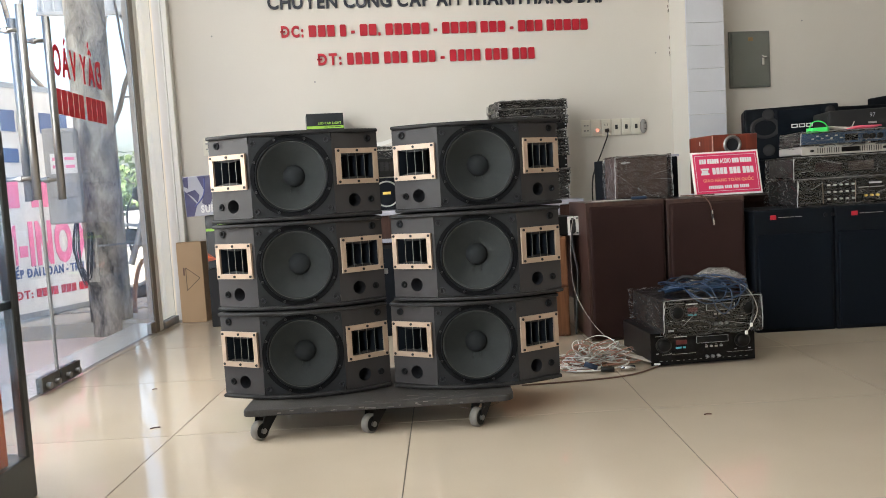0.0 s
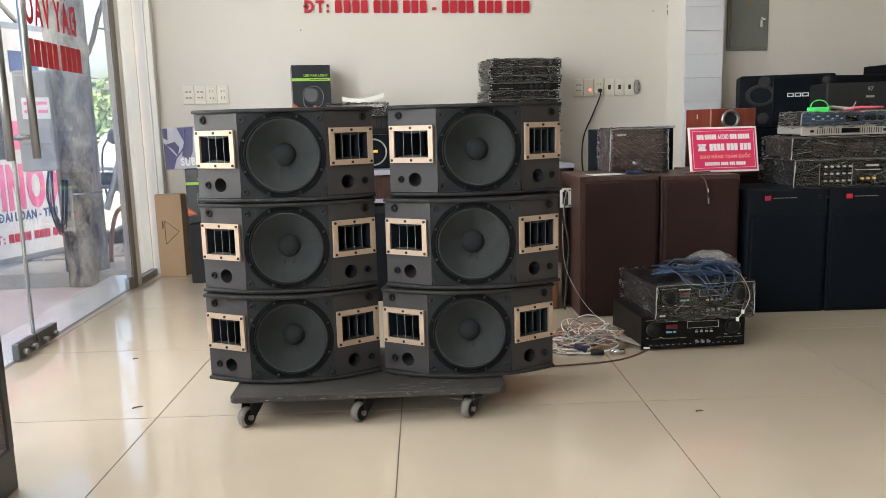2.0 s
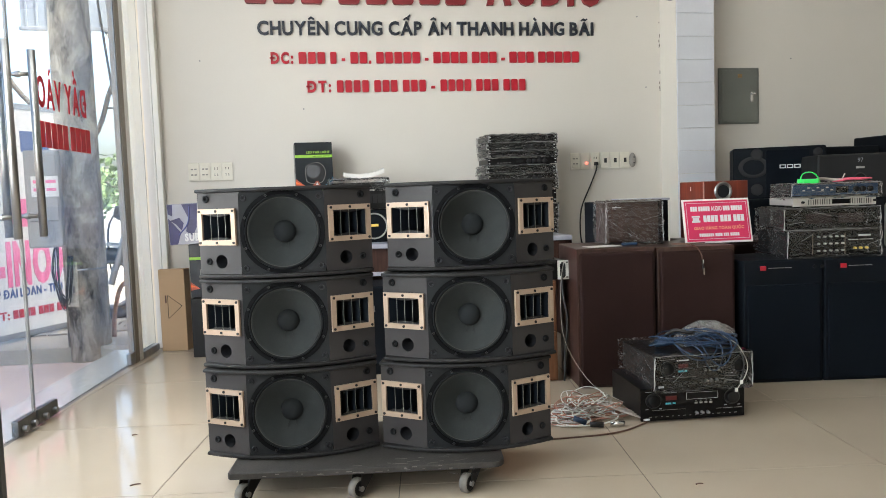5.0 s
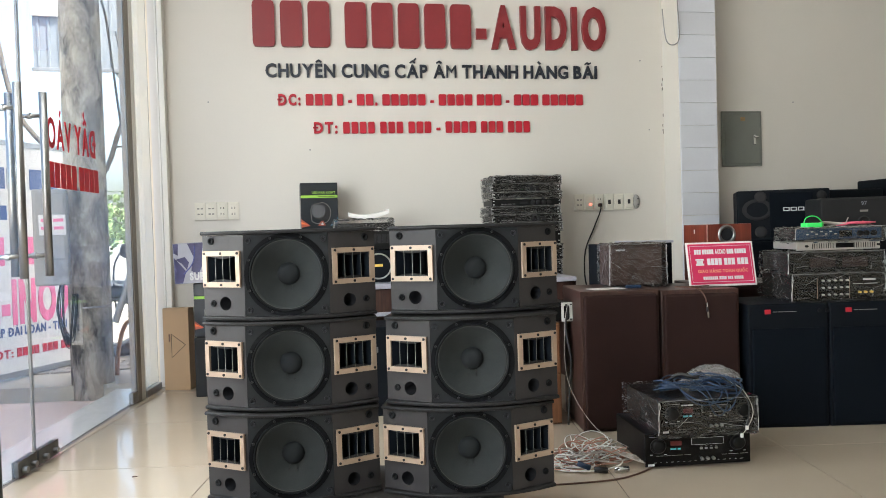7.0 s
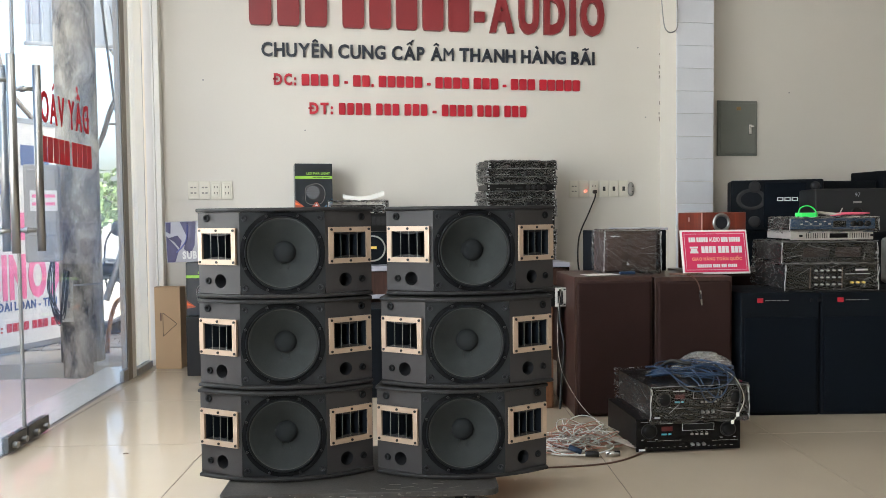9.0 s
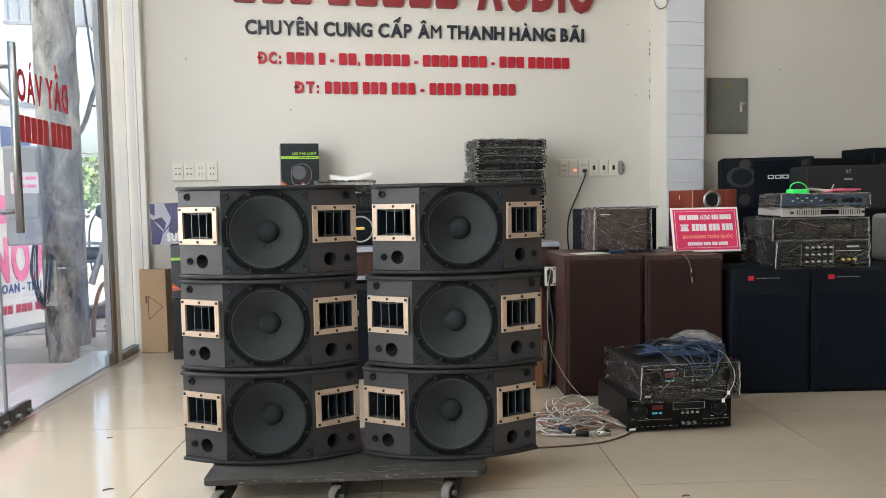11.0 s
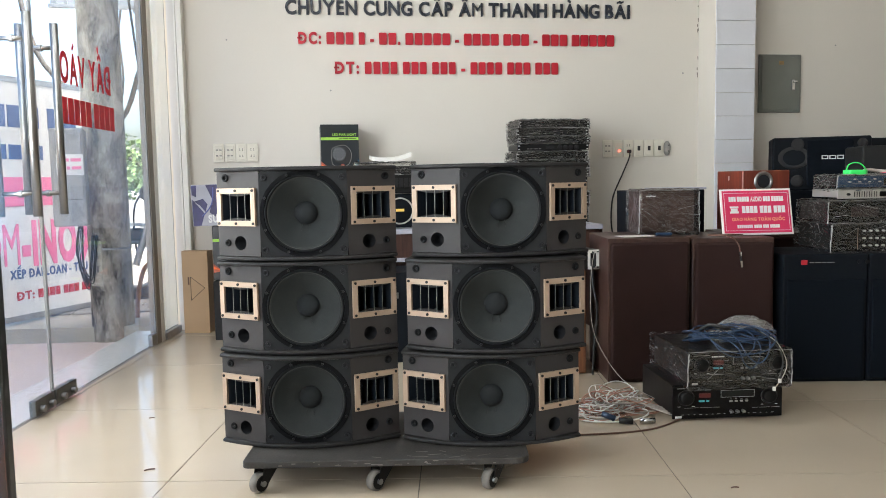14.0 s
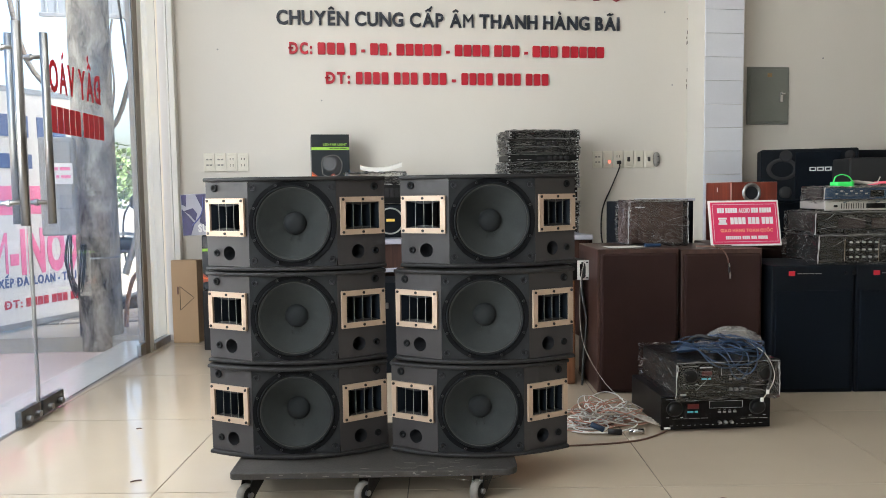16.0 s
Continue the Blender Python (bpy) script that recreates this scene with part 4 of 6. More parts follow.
def speaker_box(m):
    """Karaoke speaker with a faceted front, one large cone and two horns between rounded caps."""
    s = thing("karaoke_speaker", m, "dark grey karaoke speaker with cream horn frames, stacked on a trolley", "speaker", "speakers stacked on the trolley")
    e, t = BW / 2, 0.014
    plan = [(-e, SET), (-CW, 0), (CW, 0), (e, SET), (e - 0.03, BD - 0.004), (-e + 0.03, BD - 0.004)]
    # the shell, open where the woofer sits
    bm = bmesh.new()
    low = [bm.verts.new((x, y, t)) for x, y in plan]
    top = [bm.verts.new((x, y, BH - t)) for x, y in plan]
    for k in range(6):
        if k > 2:
            j = (k + 1) % 6
            bm.faces.new((low[k], low[j], top[j], top[k]))
    part("cabinet", bm, BOXPAINT, s, "matt grey painted cabinet")
    # centre baffle with a round cut-out
    bm = bmesh.new()
    n, r, cz = 48, 0.118, BH / 2
    ring = [bm.verts.new((r * math.cos(2 * math.pi * k / n), 0.0, cz + r * math.sin(2 * math.pi * k / n))) for k in range(n)]
    edge = []
    for k in range(n):
        c, d = math.cos(2 * math.pi * k / n), math.sin(2 * math.pi * k / n)
        f = min(CW / max(abs(c), 1e-6), (BH / 2 - t) / max(abs(d), 1e-6))
        edge.append(bm.verts.new((c * f, 0.0, cz + d * f)))
    for k in range(n):
        bm.faces.new((ring[k], ring[(k + 1) % n], edge[(k + 1) % n], edge[k]))
    part("baffle", bm, BAFFLE, s)
    face = Matrix.Translation((0, 0, cz)) @ pose(0, 0, 0, 90, 0, 0)
    part("woofer_rim", lathe([(0.118, -0.01), (0.1355, 0.0003), (0.1350, 0.0025), (0.1225, 0.0030), (0.1215, 0.0)], face, 56), GASKET, s, "flat black gasket ring")
    part("surround", lathe([(0.1215, 0.001), (0.1195, 0.0045), (0.1170, 0.005), (0.1145, 0.003), (0.1125, -0.002)], face, 56), RUBBER, s, "", True)
    part("cone", lathe([(0.1125, -0.002), (0.1105, -0.0005), (0.106, -0.004), (0.085, -0.022), (0.060, -0.040), (0.036, -0.053)], face, 56), CONE, s, "dark paper cone", True)
    # paler ring that paints the highlight where cone meets surround
    part("cone_edge", lathe([(0.1130, 0.0012), (0.1120, 0.0016), (0.1108, 0.0002)], face, 56), CONE_EDGE, s, "", True)
    part("dust_cap", lathe([(0.037, -0.0525), (0.036, -0.048), (0.030, -0.041), (0.020, -0.036), (0.010, -0.0335), (0, -0.033)], face, 40), CAP, s, "smooth dark dust cap", True)
    for x in (-0.011, 0.011):
        part("lead_wire", tube([(x * 0.9, 0.049, cz - 0.034), (x * 1.1, 0.036, cz - 0.044), (x * 1.2, 0.040, cz - 0.056)], 0.0008), GREYBOX, s, "pale flexible lead wire")
    for k in range(8):
        a = radians(22.5 + 45 * k)
        part("rim_screw", rod((0.1285 * math.cos(a), -0.0115, cz + 0.1285 * math.sin(a)), (0.1285 * math.cos(a), -0.006, cz + 0.1285 * math.sin(a)), 0.0042, n=8), SCREW, s)
    for x in (-CW + 0.016, CW - 0.016):
        for zz in (0.034, BH - 0.034):
            part("grille_peg", lathe([(0, 0.001), (0.004, 0.001), (0.0045, -0.004), (0.0085, -0.005), (0.0095, 0)], Matrix.Translation((x, -0.0005, zz)) @ pose(0, 0, 0, -90, 0, 0), 16), HOLE, s)
    for side in (-1, 1):
        horn(s, side)
    for z0, z1 in ((0.0, t), (BH - t, BH)):
        bm = prism(arc_front(0.004), z0 + 0.001, z1 - 0.001)
        bmesh.ops.bevel(bm, geom=[ed for ed in bm.edges if abs(ed.verts[0].co.z - ed.verts[1].co.z) < 1e-6], offset=0.004, segments=2, profile=0.5, affect="EDGES")
        part("cap", bm, BOXDARK, s, "rounded black cap")
    return s


Z0 = 0.103
first = None
for x, y, rz, level in ((-0.4022, 2.7772, -6.35, 0), (-0.4005, 2.7908, -6.57, 1), (-0.3972, 2.7880, -6.03, 2), (0.1678, 2.6757, -9.18, 0), (0.1840, 2.6712, -10.1, 1), (0.2186, 2.7117, -4.2, 2)):
    m = pose(x, y, Z0 + level * 0.2957, 0, 0, rz)
    first = copy_thing(first, m) if first else speaker_box(m)

# trolley
trolley = thing("trolley", pose(-0.165, 2.70, 0, 0, 0, -8.3), "worn black plank trolley on swivel castors", "trolley")
rim = []
for cx, cy, a0 in ((0.408, 0.380, 0), (-0.402, 0.380, 90), (-0.410, -0.065, 180), (0.398, -0.045, 270)):
    r = 0.03 if a0 < 180 else 0.020 if a0 == 180 else 0.040
    rim += [(cx + r * math.cos(radians(a0 + 15 * k)), cy + r * math.sin(radians(a0 + 15 * k))) for k in range(7)]
bm = prism(rim, 0.0805, 0.1010)
bmesh.ops.bevel(bm, geom=[ed for ed in bm.edges if abs(ed.verts[0].co.z - ed.verts[1].co.z) < 1e-6], offset=0.003, segments=2, profile=0.5, affect="EDGES")
part("deck", bm, BOARD, trolley, "scuffed black wooden board")
part("strap", tube([(0.20, -0.07, 0.083), (0.26, -0.075, 0.068), (0.32, -0.075, 0.062), (0.38, -0.07, 0.07), (0.43, -0.05, 0.086)], 0.0016), FILM, trolley, "clear plastic strap hanging under the board")
for x in (-0.357, 0.0, 0.342):
    for y in (-0.06, 0.26):
        spin = Matrix.Translation((x, y + 0.03, 0)) @ pose(0, 0, 0, 0, 0, -38 + 9 * math.sin(x * 9 + y * 5)) @ Matrix.Translation((-x, -y - 0.03, 0))
        bm = lathe([(0.0, -0.014), (0.026, -0.014), (0.031, -0.010), (0.0315, 0), (0.031, 0.010), (0.026, 0.014), (0.0, 0.014)], spin @ Matrix.Translation((x, y - 0.015, 0.0315)) @ pose(0, 0, 0, 0, 90, 0), 32)
        c = part("castor", bm, CASTOR, trolley, "worn rubber castor wheel", True)
        bm = rod((x - 0.023, y - 0.015, 0.031), (x + 0.023, y - 0.015, 0.031), 0.009, n=12)
        bmesh.ops.transform(bm, matrix=spin, verts=bm.verts)
        part("hub", bm, STEEL_DARK, c)
        bm = rod((x - 0.0148, y - 0.015, 0.0315), (x + 0.0148, y - 0.015, 0.0315), 0.0245, n=24)
        bmesh.ops.transform(bm, matrix=spin, verts=bm.verts)
        part("wheel_face", bm, BLACKMETAL, c, "dark wheel face")
        bm = cube((x, y + 0.02, 0.0778), (0.055, 0.065, 0.005), 0.001)
        for sgn in (-1, 1):
            prismed = bmesh.new()
            vs = [prismed.verts.new((x + sgn * 0.018, y + yy, zz)) for yy, zz in ((-0.024, 0.02), (-0.004, 0.02), (0.052, 0.0755), (-0.012, 0.0755))]
            ext = [prismed.verts.new((v.co.x + sgn * 0.003, v.co.y, v.co.z)) for v in vs]
            prismed.faces.new(vs)
            prismed.faces.new(ext[::-1])
            for k in range(4):
                prismed.faces.new((vs[k], ext[k], ext[(k + 1) % 4], vs[(k + 1) % 4]))
            merge(prismed, bm)
        bmesh.ops.transform(bm, matrix=spin, verts=bm.verts)
        part("fork", bm, BLACKMETAL, c)

# ---- back wall: lettering, switches, electric panel ----
sign = thing("wall_lettering", pose(0, BACK, 0), "raised acrylic shop lettering in maroon, black and red on the wall", "sign")
lettering(sign, "HHH HHHHH-AUDIO", -0.630, 1.835, 2.243, 0.283, 0.03, MAROON, 0, bars=range(0, 9), offset=0.045, bold_gap=0.17)
lettering(sign, "CHUYÊN CUNG CẤP ÂM THANH HÀNG BÃI", -0.556, 1.765, 2.027, 0.090, 0.016, NAVY, 0, offset=0.026, bold_gap=0.09)
lettering(sign, "ĐC: HHH 0 - HH. HHHHH - HHHH HHH - HHH HHHHH", -0.485, 1.653, 1.841, 0.072, 0.014, RED, 0, bars=range(4, 60), offset=0.04, bold_gap=0.15)
lettering(sign, "ĐT: 0000 000 000 - 0000 000 000", -0.256, 1.255, 1.652, 0.073, 0.014, RED, 0, bars=range(4, 60), offset=0.04, bold_gap=0.15)


def switch_plate(x, kind):
    p = thing("switch_plate", pose(x, BACK, 1.142), "cream plastic wall plate on the back wall", "wall plate", "wall plates")
    part("plate", cube((0, -0.006, 0), (0.069, 0.012, 0.118), 0.003), PLATE, p)
    part("insert", cube((0, -0.0135, 0), (0.046, 0.004, 0.088), 0.002), PLATE, p)
    if kind == "switch":
        for dx in (-0.011, 0.011):
            for dz in (-0.018, 0.018):
                part("rocker", cube((dx, -0.017, dz), (0.014, 0.004, 0.009), 0.001), METER, p)
    if kind == "socket":
        for dz in (-0.02, 0.02):
            for dx in (-0.009, 0.009):
                for d2 in (-0.004, 0.004):
                    part("slot", rod((dx, -0.0162, dz + d2), (dx, -0.0152, dz + d2), 0.0032, n=8), PLATE_DARK, p)
    if kind == "outlet":
        part("port", cube((0, -0.0165, 0), (0.02, 0.003, 0.032), 0.002), PLATE_DARK, p)
    if kind == "lit":
        part("indicator", cube((0.012, -0.0175, -0.016), (0.014, 0.004, 0.012), 0.001), LED_RED, p, "glowing red indicator")
    return p


for k, kind in enumerate(("switch", "switch", "socket", "socket")):
    switch_plate(-1.005 + 0.0705 * k, kind)
for x, kind in ((1.607, "switch"), (1.680, "lit"), (1.757, "socket"), (1.834, "outlet"), (1.909, "outlet"), (1.984, "outlet")):
    switch_plate(x, kind)
knob = thing("junction_cap", pose(2.045, BACK, 1.14), "clear plastic rounded cable cap beside the wall plates", "cable cap")
part("cap", lathe([(0.052, 0), (0.05, 0.012), (0.03, 0.02), (0, 0.022)], pose(0, 0, 0, 90, 0, 0) @ Matrix.Diagonal((0.48, 1.0, 1, 1)), 24), METER, knob, "", True)
for dz in (-0.02, 0.02):
    part("slot", cube((0.005, -0.0215, dz), (0.01, 0.006, 0.008), 0.001), PLATE_DARK, knob)
flex = thing("power_cable", pose(1.757, BACK, 1.12), "black power cable hanging from the wall socket", "cable")
part("cord", tube([(0, -0.03, 0), (-0.004, -0.045, -0.04), (-0.05, -0.03, -0.16), (-0.115, -0.02, -0.32), (-0.125, -0.02, -0.5), (-0.10, -0.02, -0.62)], 0.0055), CABLE_BLACK, flex, "", True)
part("plug", cube((0, -0.032, 0.0), (0.022, 0.035, 0.025), 0.005), CABLE_BLACK, flex)

panel = thing("electric_panel", pose(2.886, BACK, 1.587), "grey-green steel electrical panel box on the wall", "electrical panel")
part("case", cube((0, -0.008, 0), (0.322, 0.016, 0.408), 0.003), PANEL, panel)
part("door", cube((0, -0.0185, 0), (0.288, 0.008, 0.372), 0.003), PANEL, panel)
part("lock", cube((0.095, -0.027, -0.01), (0.022, 0.012, 0.075), 0.003), CHROME, panel, "chrome swing lock")
part("lock_lever", cube((0.106, -0.036, 0.012), (0.03, 0.008, 0.014), 0.002), CHROME, panel)
part("warning_label", cube((0.005, -0.0228, 0.145), (0.036, 0.001, 0.026), 0), FADED, panel, "faded yellow warning mark")
hook = thing("wire_hook", pose(2.222, 5.278, 2.222), "bent thin steel wire hook hanging by the pillar", "hook")
part("wire", tube([(-0.072, 0, 0.235), (-0.060, 0.0, 0.10), (-0.042, 0, 0.012), (0.0, 0, -0.012), (0.045, 0, 0.02), (0.050, 0, 0.12), (0.040, 0, 0.32), (0.035, 0, 0.7), (0.03, 0, 1.18)], 0.0042), STEEL_DARK, hook, "", True)
# ---- gear along the back and the side ----


def film_wrap(parent, w, d, h, seed=0, loose=0.006, c=None):
    """Crumpled clear film round a unit whose front bottom centre is the origin."""
    wild = random.Random(seed)
    one = bmesh.new()
    bmesh.ops.create_cube(one, size=1)
    bmesh.ops.subdivide_edges(one, edges=one.edges[:], cuts=17, use_grid_fill=True)
    for v in one.verts:
        p = Vector((v.co.x * (w + 0.018), v.co.y * (d + 0.030), v.co.z * (h + 0.012)))
        q = Vector((p.x * 16, p.y * 16, p.z * 9 + seed * 7.3))
        k = 1 - 2 * abs(noise.noise(q)) + 0.5 * noise.noise(q * 3.1)
        nrm = Vector((p.x / w, p.y / d, p.z / h)).normalized()
        p += nrm * max(-0.003, k * loose * 0.6) + Vector((wild.uniform(-1, 1), wild.uniform(-1, 1), wild.uniform(-1, 1))) * 0.0042
        v.co = p + Vector((0, d / 2, h / 2)) + (Vector(c) if c else Vector())
    wrap = part("film_wrap", one, FILM, parent, "crumpled clear plastic film")
    # pale strands painted as highlights: folds along the edges, loose creases across the faces
    at = Vector(c) if c else Vector()
    bm = bmesh.new()
    x0, x1, y0, y1 = -w / 2 - 0.011, w / 2 + 0.011, -0.017, d + 0.014

    def fold(a, b, wobble, r):
        a, b = Vector(a), Vector(b)
        n = max(2, int((b - a).length / 0.02))
        tube([a.lerp(b, k / n) + at + Vector((wild.uniform(-1, 1), wild.uniform(-1, 1), wild.uniform(-1, 1))) * wobble for k in range(n + 1)], r, 4, bm, 2)

    for k in range(3):
        fold((x0, y0 + 0.004 * k, 0.004), (x0 + 0.003 * k, y0, h), 0.003, 0.0011)
        fold((x1, y0, 0.004), (x1 - 0.003 * k, y0, h), 0.003, 0.0007)
    fold((x0, y0, h + 0.006), (x1, y0, h + 0.006), 0.002, 0.0007)
    for k in range(5):
        y, z = wild.uniform(0.02, d * 0.8), wild.uniform(0.1, 0.9) * h
        fold((x0, y, z), (x0, y + wild.uniform(0.02, 0.06), min(h, max(0, z + wild.uniform(-0.5, 0.5) * h))), 0.001, 0.0005)
    for k in range(3):
        x, z = wild.uniform(x0, x1), wild.uniform(0.1, 0.9) * h
        fold((x, y0, z), (min(x1, x + wild.uniform(0.02, 0.10)), y0, min(h, max(0, z + wild.uniform(-0.4, 0.4) * h))), 0.001, 0.0005)
    tagged(part("film_glint", bm, CREASE_GLINT, wrap), "pale strands drawn as glints along the film's folds", "", "", "stuff")
    return wrap


def knob(parent, x, z, r, y=0.0, material=None):
    return part("knob", lathe([(r, 0), (r * 0.95, 0.012), (r * 0.8, 0.016), (0, 0.016)], Matrix.Translation((x, y, z)) @ pose(0, 0, 0, 90, 0, 0), 24), material or BLACKMETAL, parent, "", True)


def unit(name, m, w, d, h, face, label, category="amplifier", group="", body=None):
    """A rack unit: chassis, face plate and feet; its front bottom centre is the origin."""
    u = thing(name, m, label, category, group)
    part("chassis", cube((0, d / 2 + 0.004, h / 2 + 0.006), (w * 0.985, d - 0.008, h - 0.012), 0.003), body or BLACKMETAL, u)
    part("face_plate", cube((0, 0.0, h / 2 + 0.003), (w, 0.010, h - 0.006), 0.002), face, u)
    for x in (-w * 0.4, w * 0.4):
        for y in (0.04, d - 0.05):
            part("foot", rod((x, y, 0), (x, y, 0.01), 0.014, n=12), RUBBER, u)
    return u


def karaoke_amp(m, wrapped, label):
    """Black karaoke amplifier with two dials, a cassette-like window and a row of lit keys."""
    w, d, h = 0.402, 0.37, 0.135
    u = unit("amplifier", m, w, d, h, FACE, label, "amplifier", "stacked karaoke amplifiers")
    y = -0.0055
    for x in (-0.152, 0.152):
        knob(u, x, 0.088, 0.026, y)
        part("dial_ring", lathe([(0.031, 0), (0.031, 0.003), (0.028, 0.003), (0.028, 0)], Matrix.Translation((x, y, 0.088)) @ pose(0, 0, 0, 90, 0, 0), 28), BOXPAINT, u)
    part("window", cube((0.035, y, 0.101), (0.118, 0.004, 0.026), 0.002), BLACKMETAL, u)
    for a, b, c, e in ((-0.026, 0.096, 0.1140, 0.1147), (-0.026, 0.096, 0.0872, 0.0879), (-0.026, -0.0253, 0.0875, 0.1145), (0.0953, 0.096, 0.0875, 0.1145)):
        part("window_line", cube(((a + b) / 2, y - 0.003, (c + e) / 2), (b - a, 0.001, e - c)), INK_W, u)
    part("display", cube((-0.084, y, 0.096), (0.042, 0.003, 0.018), 0.001), emit("dim_red_display", (0.025, 0.002, 0.002), 0.3), u, "dim red display")
    bars(u, -0.106, -0.068, 0.071, 0.078, y - 0.001, INK_C, (2, 1))
    bars(u, -0.112, -0.062, 0.117, 0.122, y - 0.001, INK_W, (1, 3, 4))
    for k in range(4):
        part("key", cube((0.012 + 0.019 * k, y - 0.001, 0.071), (0.011, 0.004, 0.007), 0.001), METER, u, "pale key")
    for k in range(3):
        knob(u, 0.012 + 0.022 * k, 0.032, 0.006, y, STEEL_DARK)
    bars(u, -0.16, -0.03, 0.0485, 0.0498, y - 0.001, METER, (4, 2, 5, 3))
    bars(u, 0.09, 0.19, 0.0425, 0.0438, y - 0.001, METER, (2, 4, 3))
    for k in range(16):
        part("label_print", cube((-0.165 + 0.022 * k, y - 0.0008, 0.0225), (0.006 + 0.005 * (k % 3 == 0), 0.0008, 0.0016)), METER, u)
    for x in (-0.152, 0.152):
        for dx in (-0.026, 0.026):
            part("label_print", cube((x + dx, y - 0.0008, 0.0545), (0.010, 0.0008, 0.0018)), INK_W, u)
    for k in range(4):
        part("label_print", cube((0.012 + 0.019 * k, y - 0.0008, 0.0795), (0.007, 0.0008, 0.0014)), METER, u)
    bars(u, -0.185, -0.120, 0.1245, 0.1262, y - 0.001, METER, (4,))
    bars(u, 0.02, 0.10, 0.1245, 0.126, y - 0.001, METER, (4, 3, 5))
    bars(u, -0.192, -0.168, 0.010, 0.018, y - 0.001, INK_W, (2,))
    if wrapped:
        film_wrap(u, w, d, h, 3, 0.007)
    return u


karaoke_amp(pose(1.178, 3.085, 0, 0, 0, -5.0) @ Matrix.Diagonal((1.075, 1, 1, 1)), False, "black karaoke amplifier standing on the floor tiles")
karaoke_amp(pose(1.206, 3.055, 0.1375, 0, 0, -3.0) @ Matrix.Diagonal((0.97, 1, 0.97, 1)), True, "film-wrapped karaoke amplifier stacked on another one")

# blue cables and a torn plastic bag on the wrapped amplifier
rng = random.Random(5)
AMP_TOP = 0.1375 + 0.1435
coil = thing("blue_cable_coil", pose(1.235, 3.22, AMP_TOP, 0, 0, -7), "tangled blue audio cables heaped on the amplifier", "cable")
for k in range(12):
    cx, cy, r = rng.uniform(-0.09, 0.10), rng.uniform(-0.09, 0.05), rng.uniform(0.04, 0.13)
    a0, sq = rng.uniform(0, 6.3), rng.uniform(0.4, 0.75)
    pts = [(cx + r * 1.1 * math.cos(a0 + 0.62 * j), cy + r * sq * math.sin(a0 + 0.62 * j), 0.008 + 0.004 * k + 0.010 * math.sin(a0 + 1.3 * j)) for j in range(11)]
    part("cable", tube(pts, 0.0027), CABLE_BLUE, coil, "", True)
part("cable", tube([(-0.04, -0.10, 0.03), (-0.01, -0.165, 0.0), (0.01, -0.175, -0.055), (0.04, -0.178, -0.075), (0.07, -0.172, -0.04), (0.075, -0.15, 0.02), (0.03, -0.08, 0.04)], 0.0032), CABLE_BLUE, coil, "", True)
for k, (x, wide, deep) in enumerate(((-0.02, 0.11, 0.03), (0.06, 0.08, 0.055), (0.02, 0.16, 0.018))):
    part("cable", tube([(x - wide, -0.06, 0.045), (x - wide * 0.8, -0.14, 0.03), (x - wide * 0.5, -0.176, 0.004 - deep * 0.5), (x, -0.184 - 0.003 * k, -deep), (x + wide * 0.5, -0.178, 0.004 - deep * 0.5), (x + wide * 0.8, -0.13, 0.03), (x + wide * 0.6, -0.05, 0.055), (x, -0.01, 0.065)], 0.0028), CABLE_BLUE, coil, "", True)
part("cable", tube([(0.10, -0.05, 0.05), (0.135, -0.13, 0.02), (0.155, -0.178, -0.03), (0.150, -0.182, -0.10), (0.143, -0.184, -0.125)], 0.0034), CABLE_BLACK, coil, "", True)
part("cable", tube([(0.12, -0.06, 0.04), (0.150, -0.14, 0.015), (0.170, -0.180, -0.05), (0.16, -0.184, -0.10), (0.125, -0.188, -0.15)], 0.0018), CABLE_GREY, coil, "", True)
for x, z in ((0.143, -0.125), (0.122, -0.155)):
    part("usb_plug", cube((x, -0.186, z), (0.012, 0.007, 0.016), 0.002), WHITEP, coil)
mic = part("jack_plug", rod((-0.15, -0.03, 0.015), (-0.085, -0.075, 0.03), 0.017, 0.014, 16), CABLE_BLUE, coil, "", True)
part("jack_tip", rod((-0.085, -0.075, 0.03), (-0.065, -0.09, 0.034), 0.010, n=12), CHROME, mic)
part("cable", tube([(-0.10, 0.03, 0.02), (-0.06, 0.0, 0.06), (0.0, -0.03, 0.05), (0.04, 0.02, 0.06)], 0.008), CABLE_BLACK, coil, "", True)
bag = thing("plastic_bag", pose(1.335, 3.28, AMP_TOP + 0.02, 0, 0, -7), "crumpled clear plastic bag behind the blue cables", "bag")
bm = bmesh.new()
bmesh.ops.create_grid(bm, x_segments=22, y_segments=14, size=0.5)
for v in bm.verts:
    x, y = v.co.x, v.co.y
    q = Vector((x * 7, y * 7, 1.7))
    v.co = Vector((x * 0.24, y * 0.16, 0.066 - 0.22 * (x - 0.1) ** 2 - 0.16 * y * y + 0.02 * noise.noise(q * 0.6) + 0.004 * noise.noise(q * 2.0)))
part("film", bm, BAGFILM, bag)

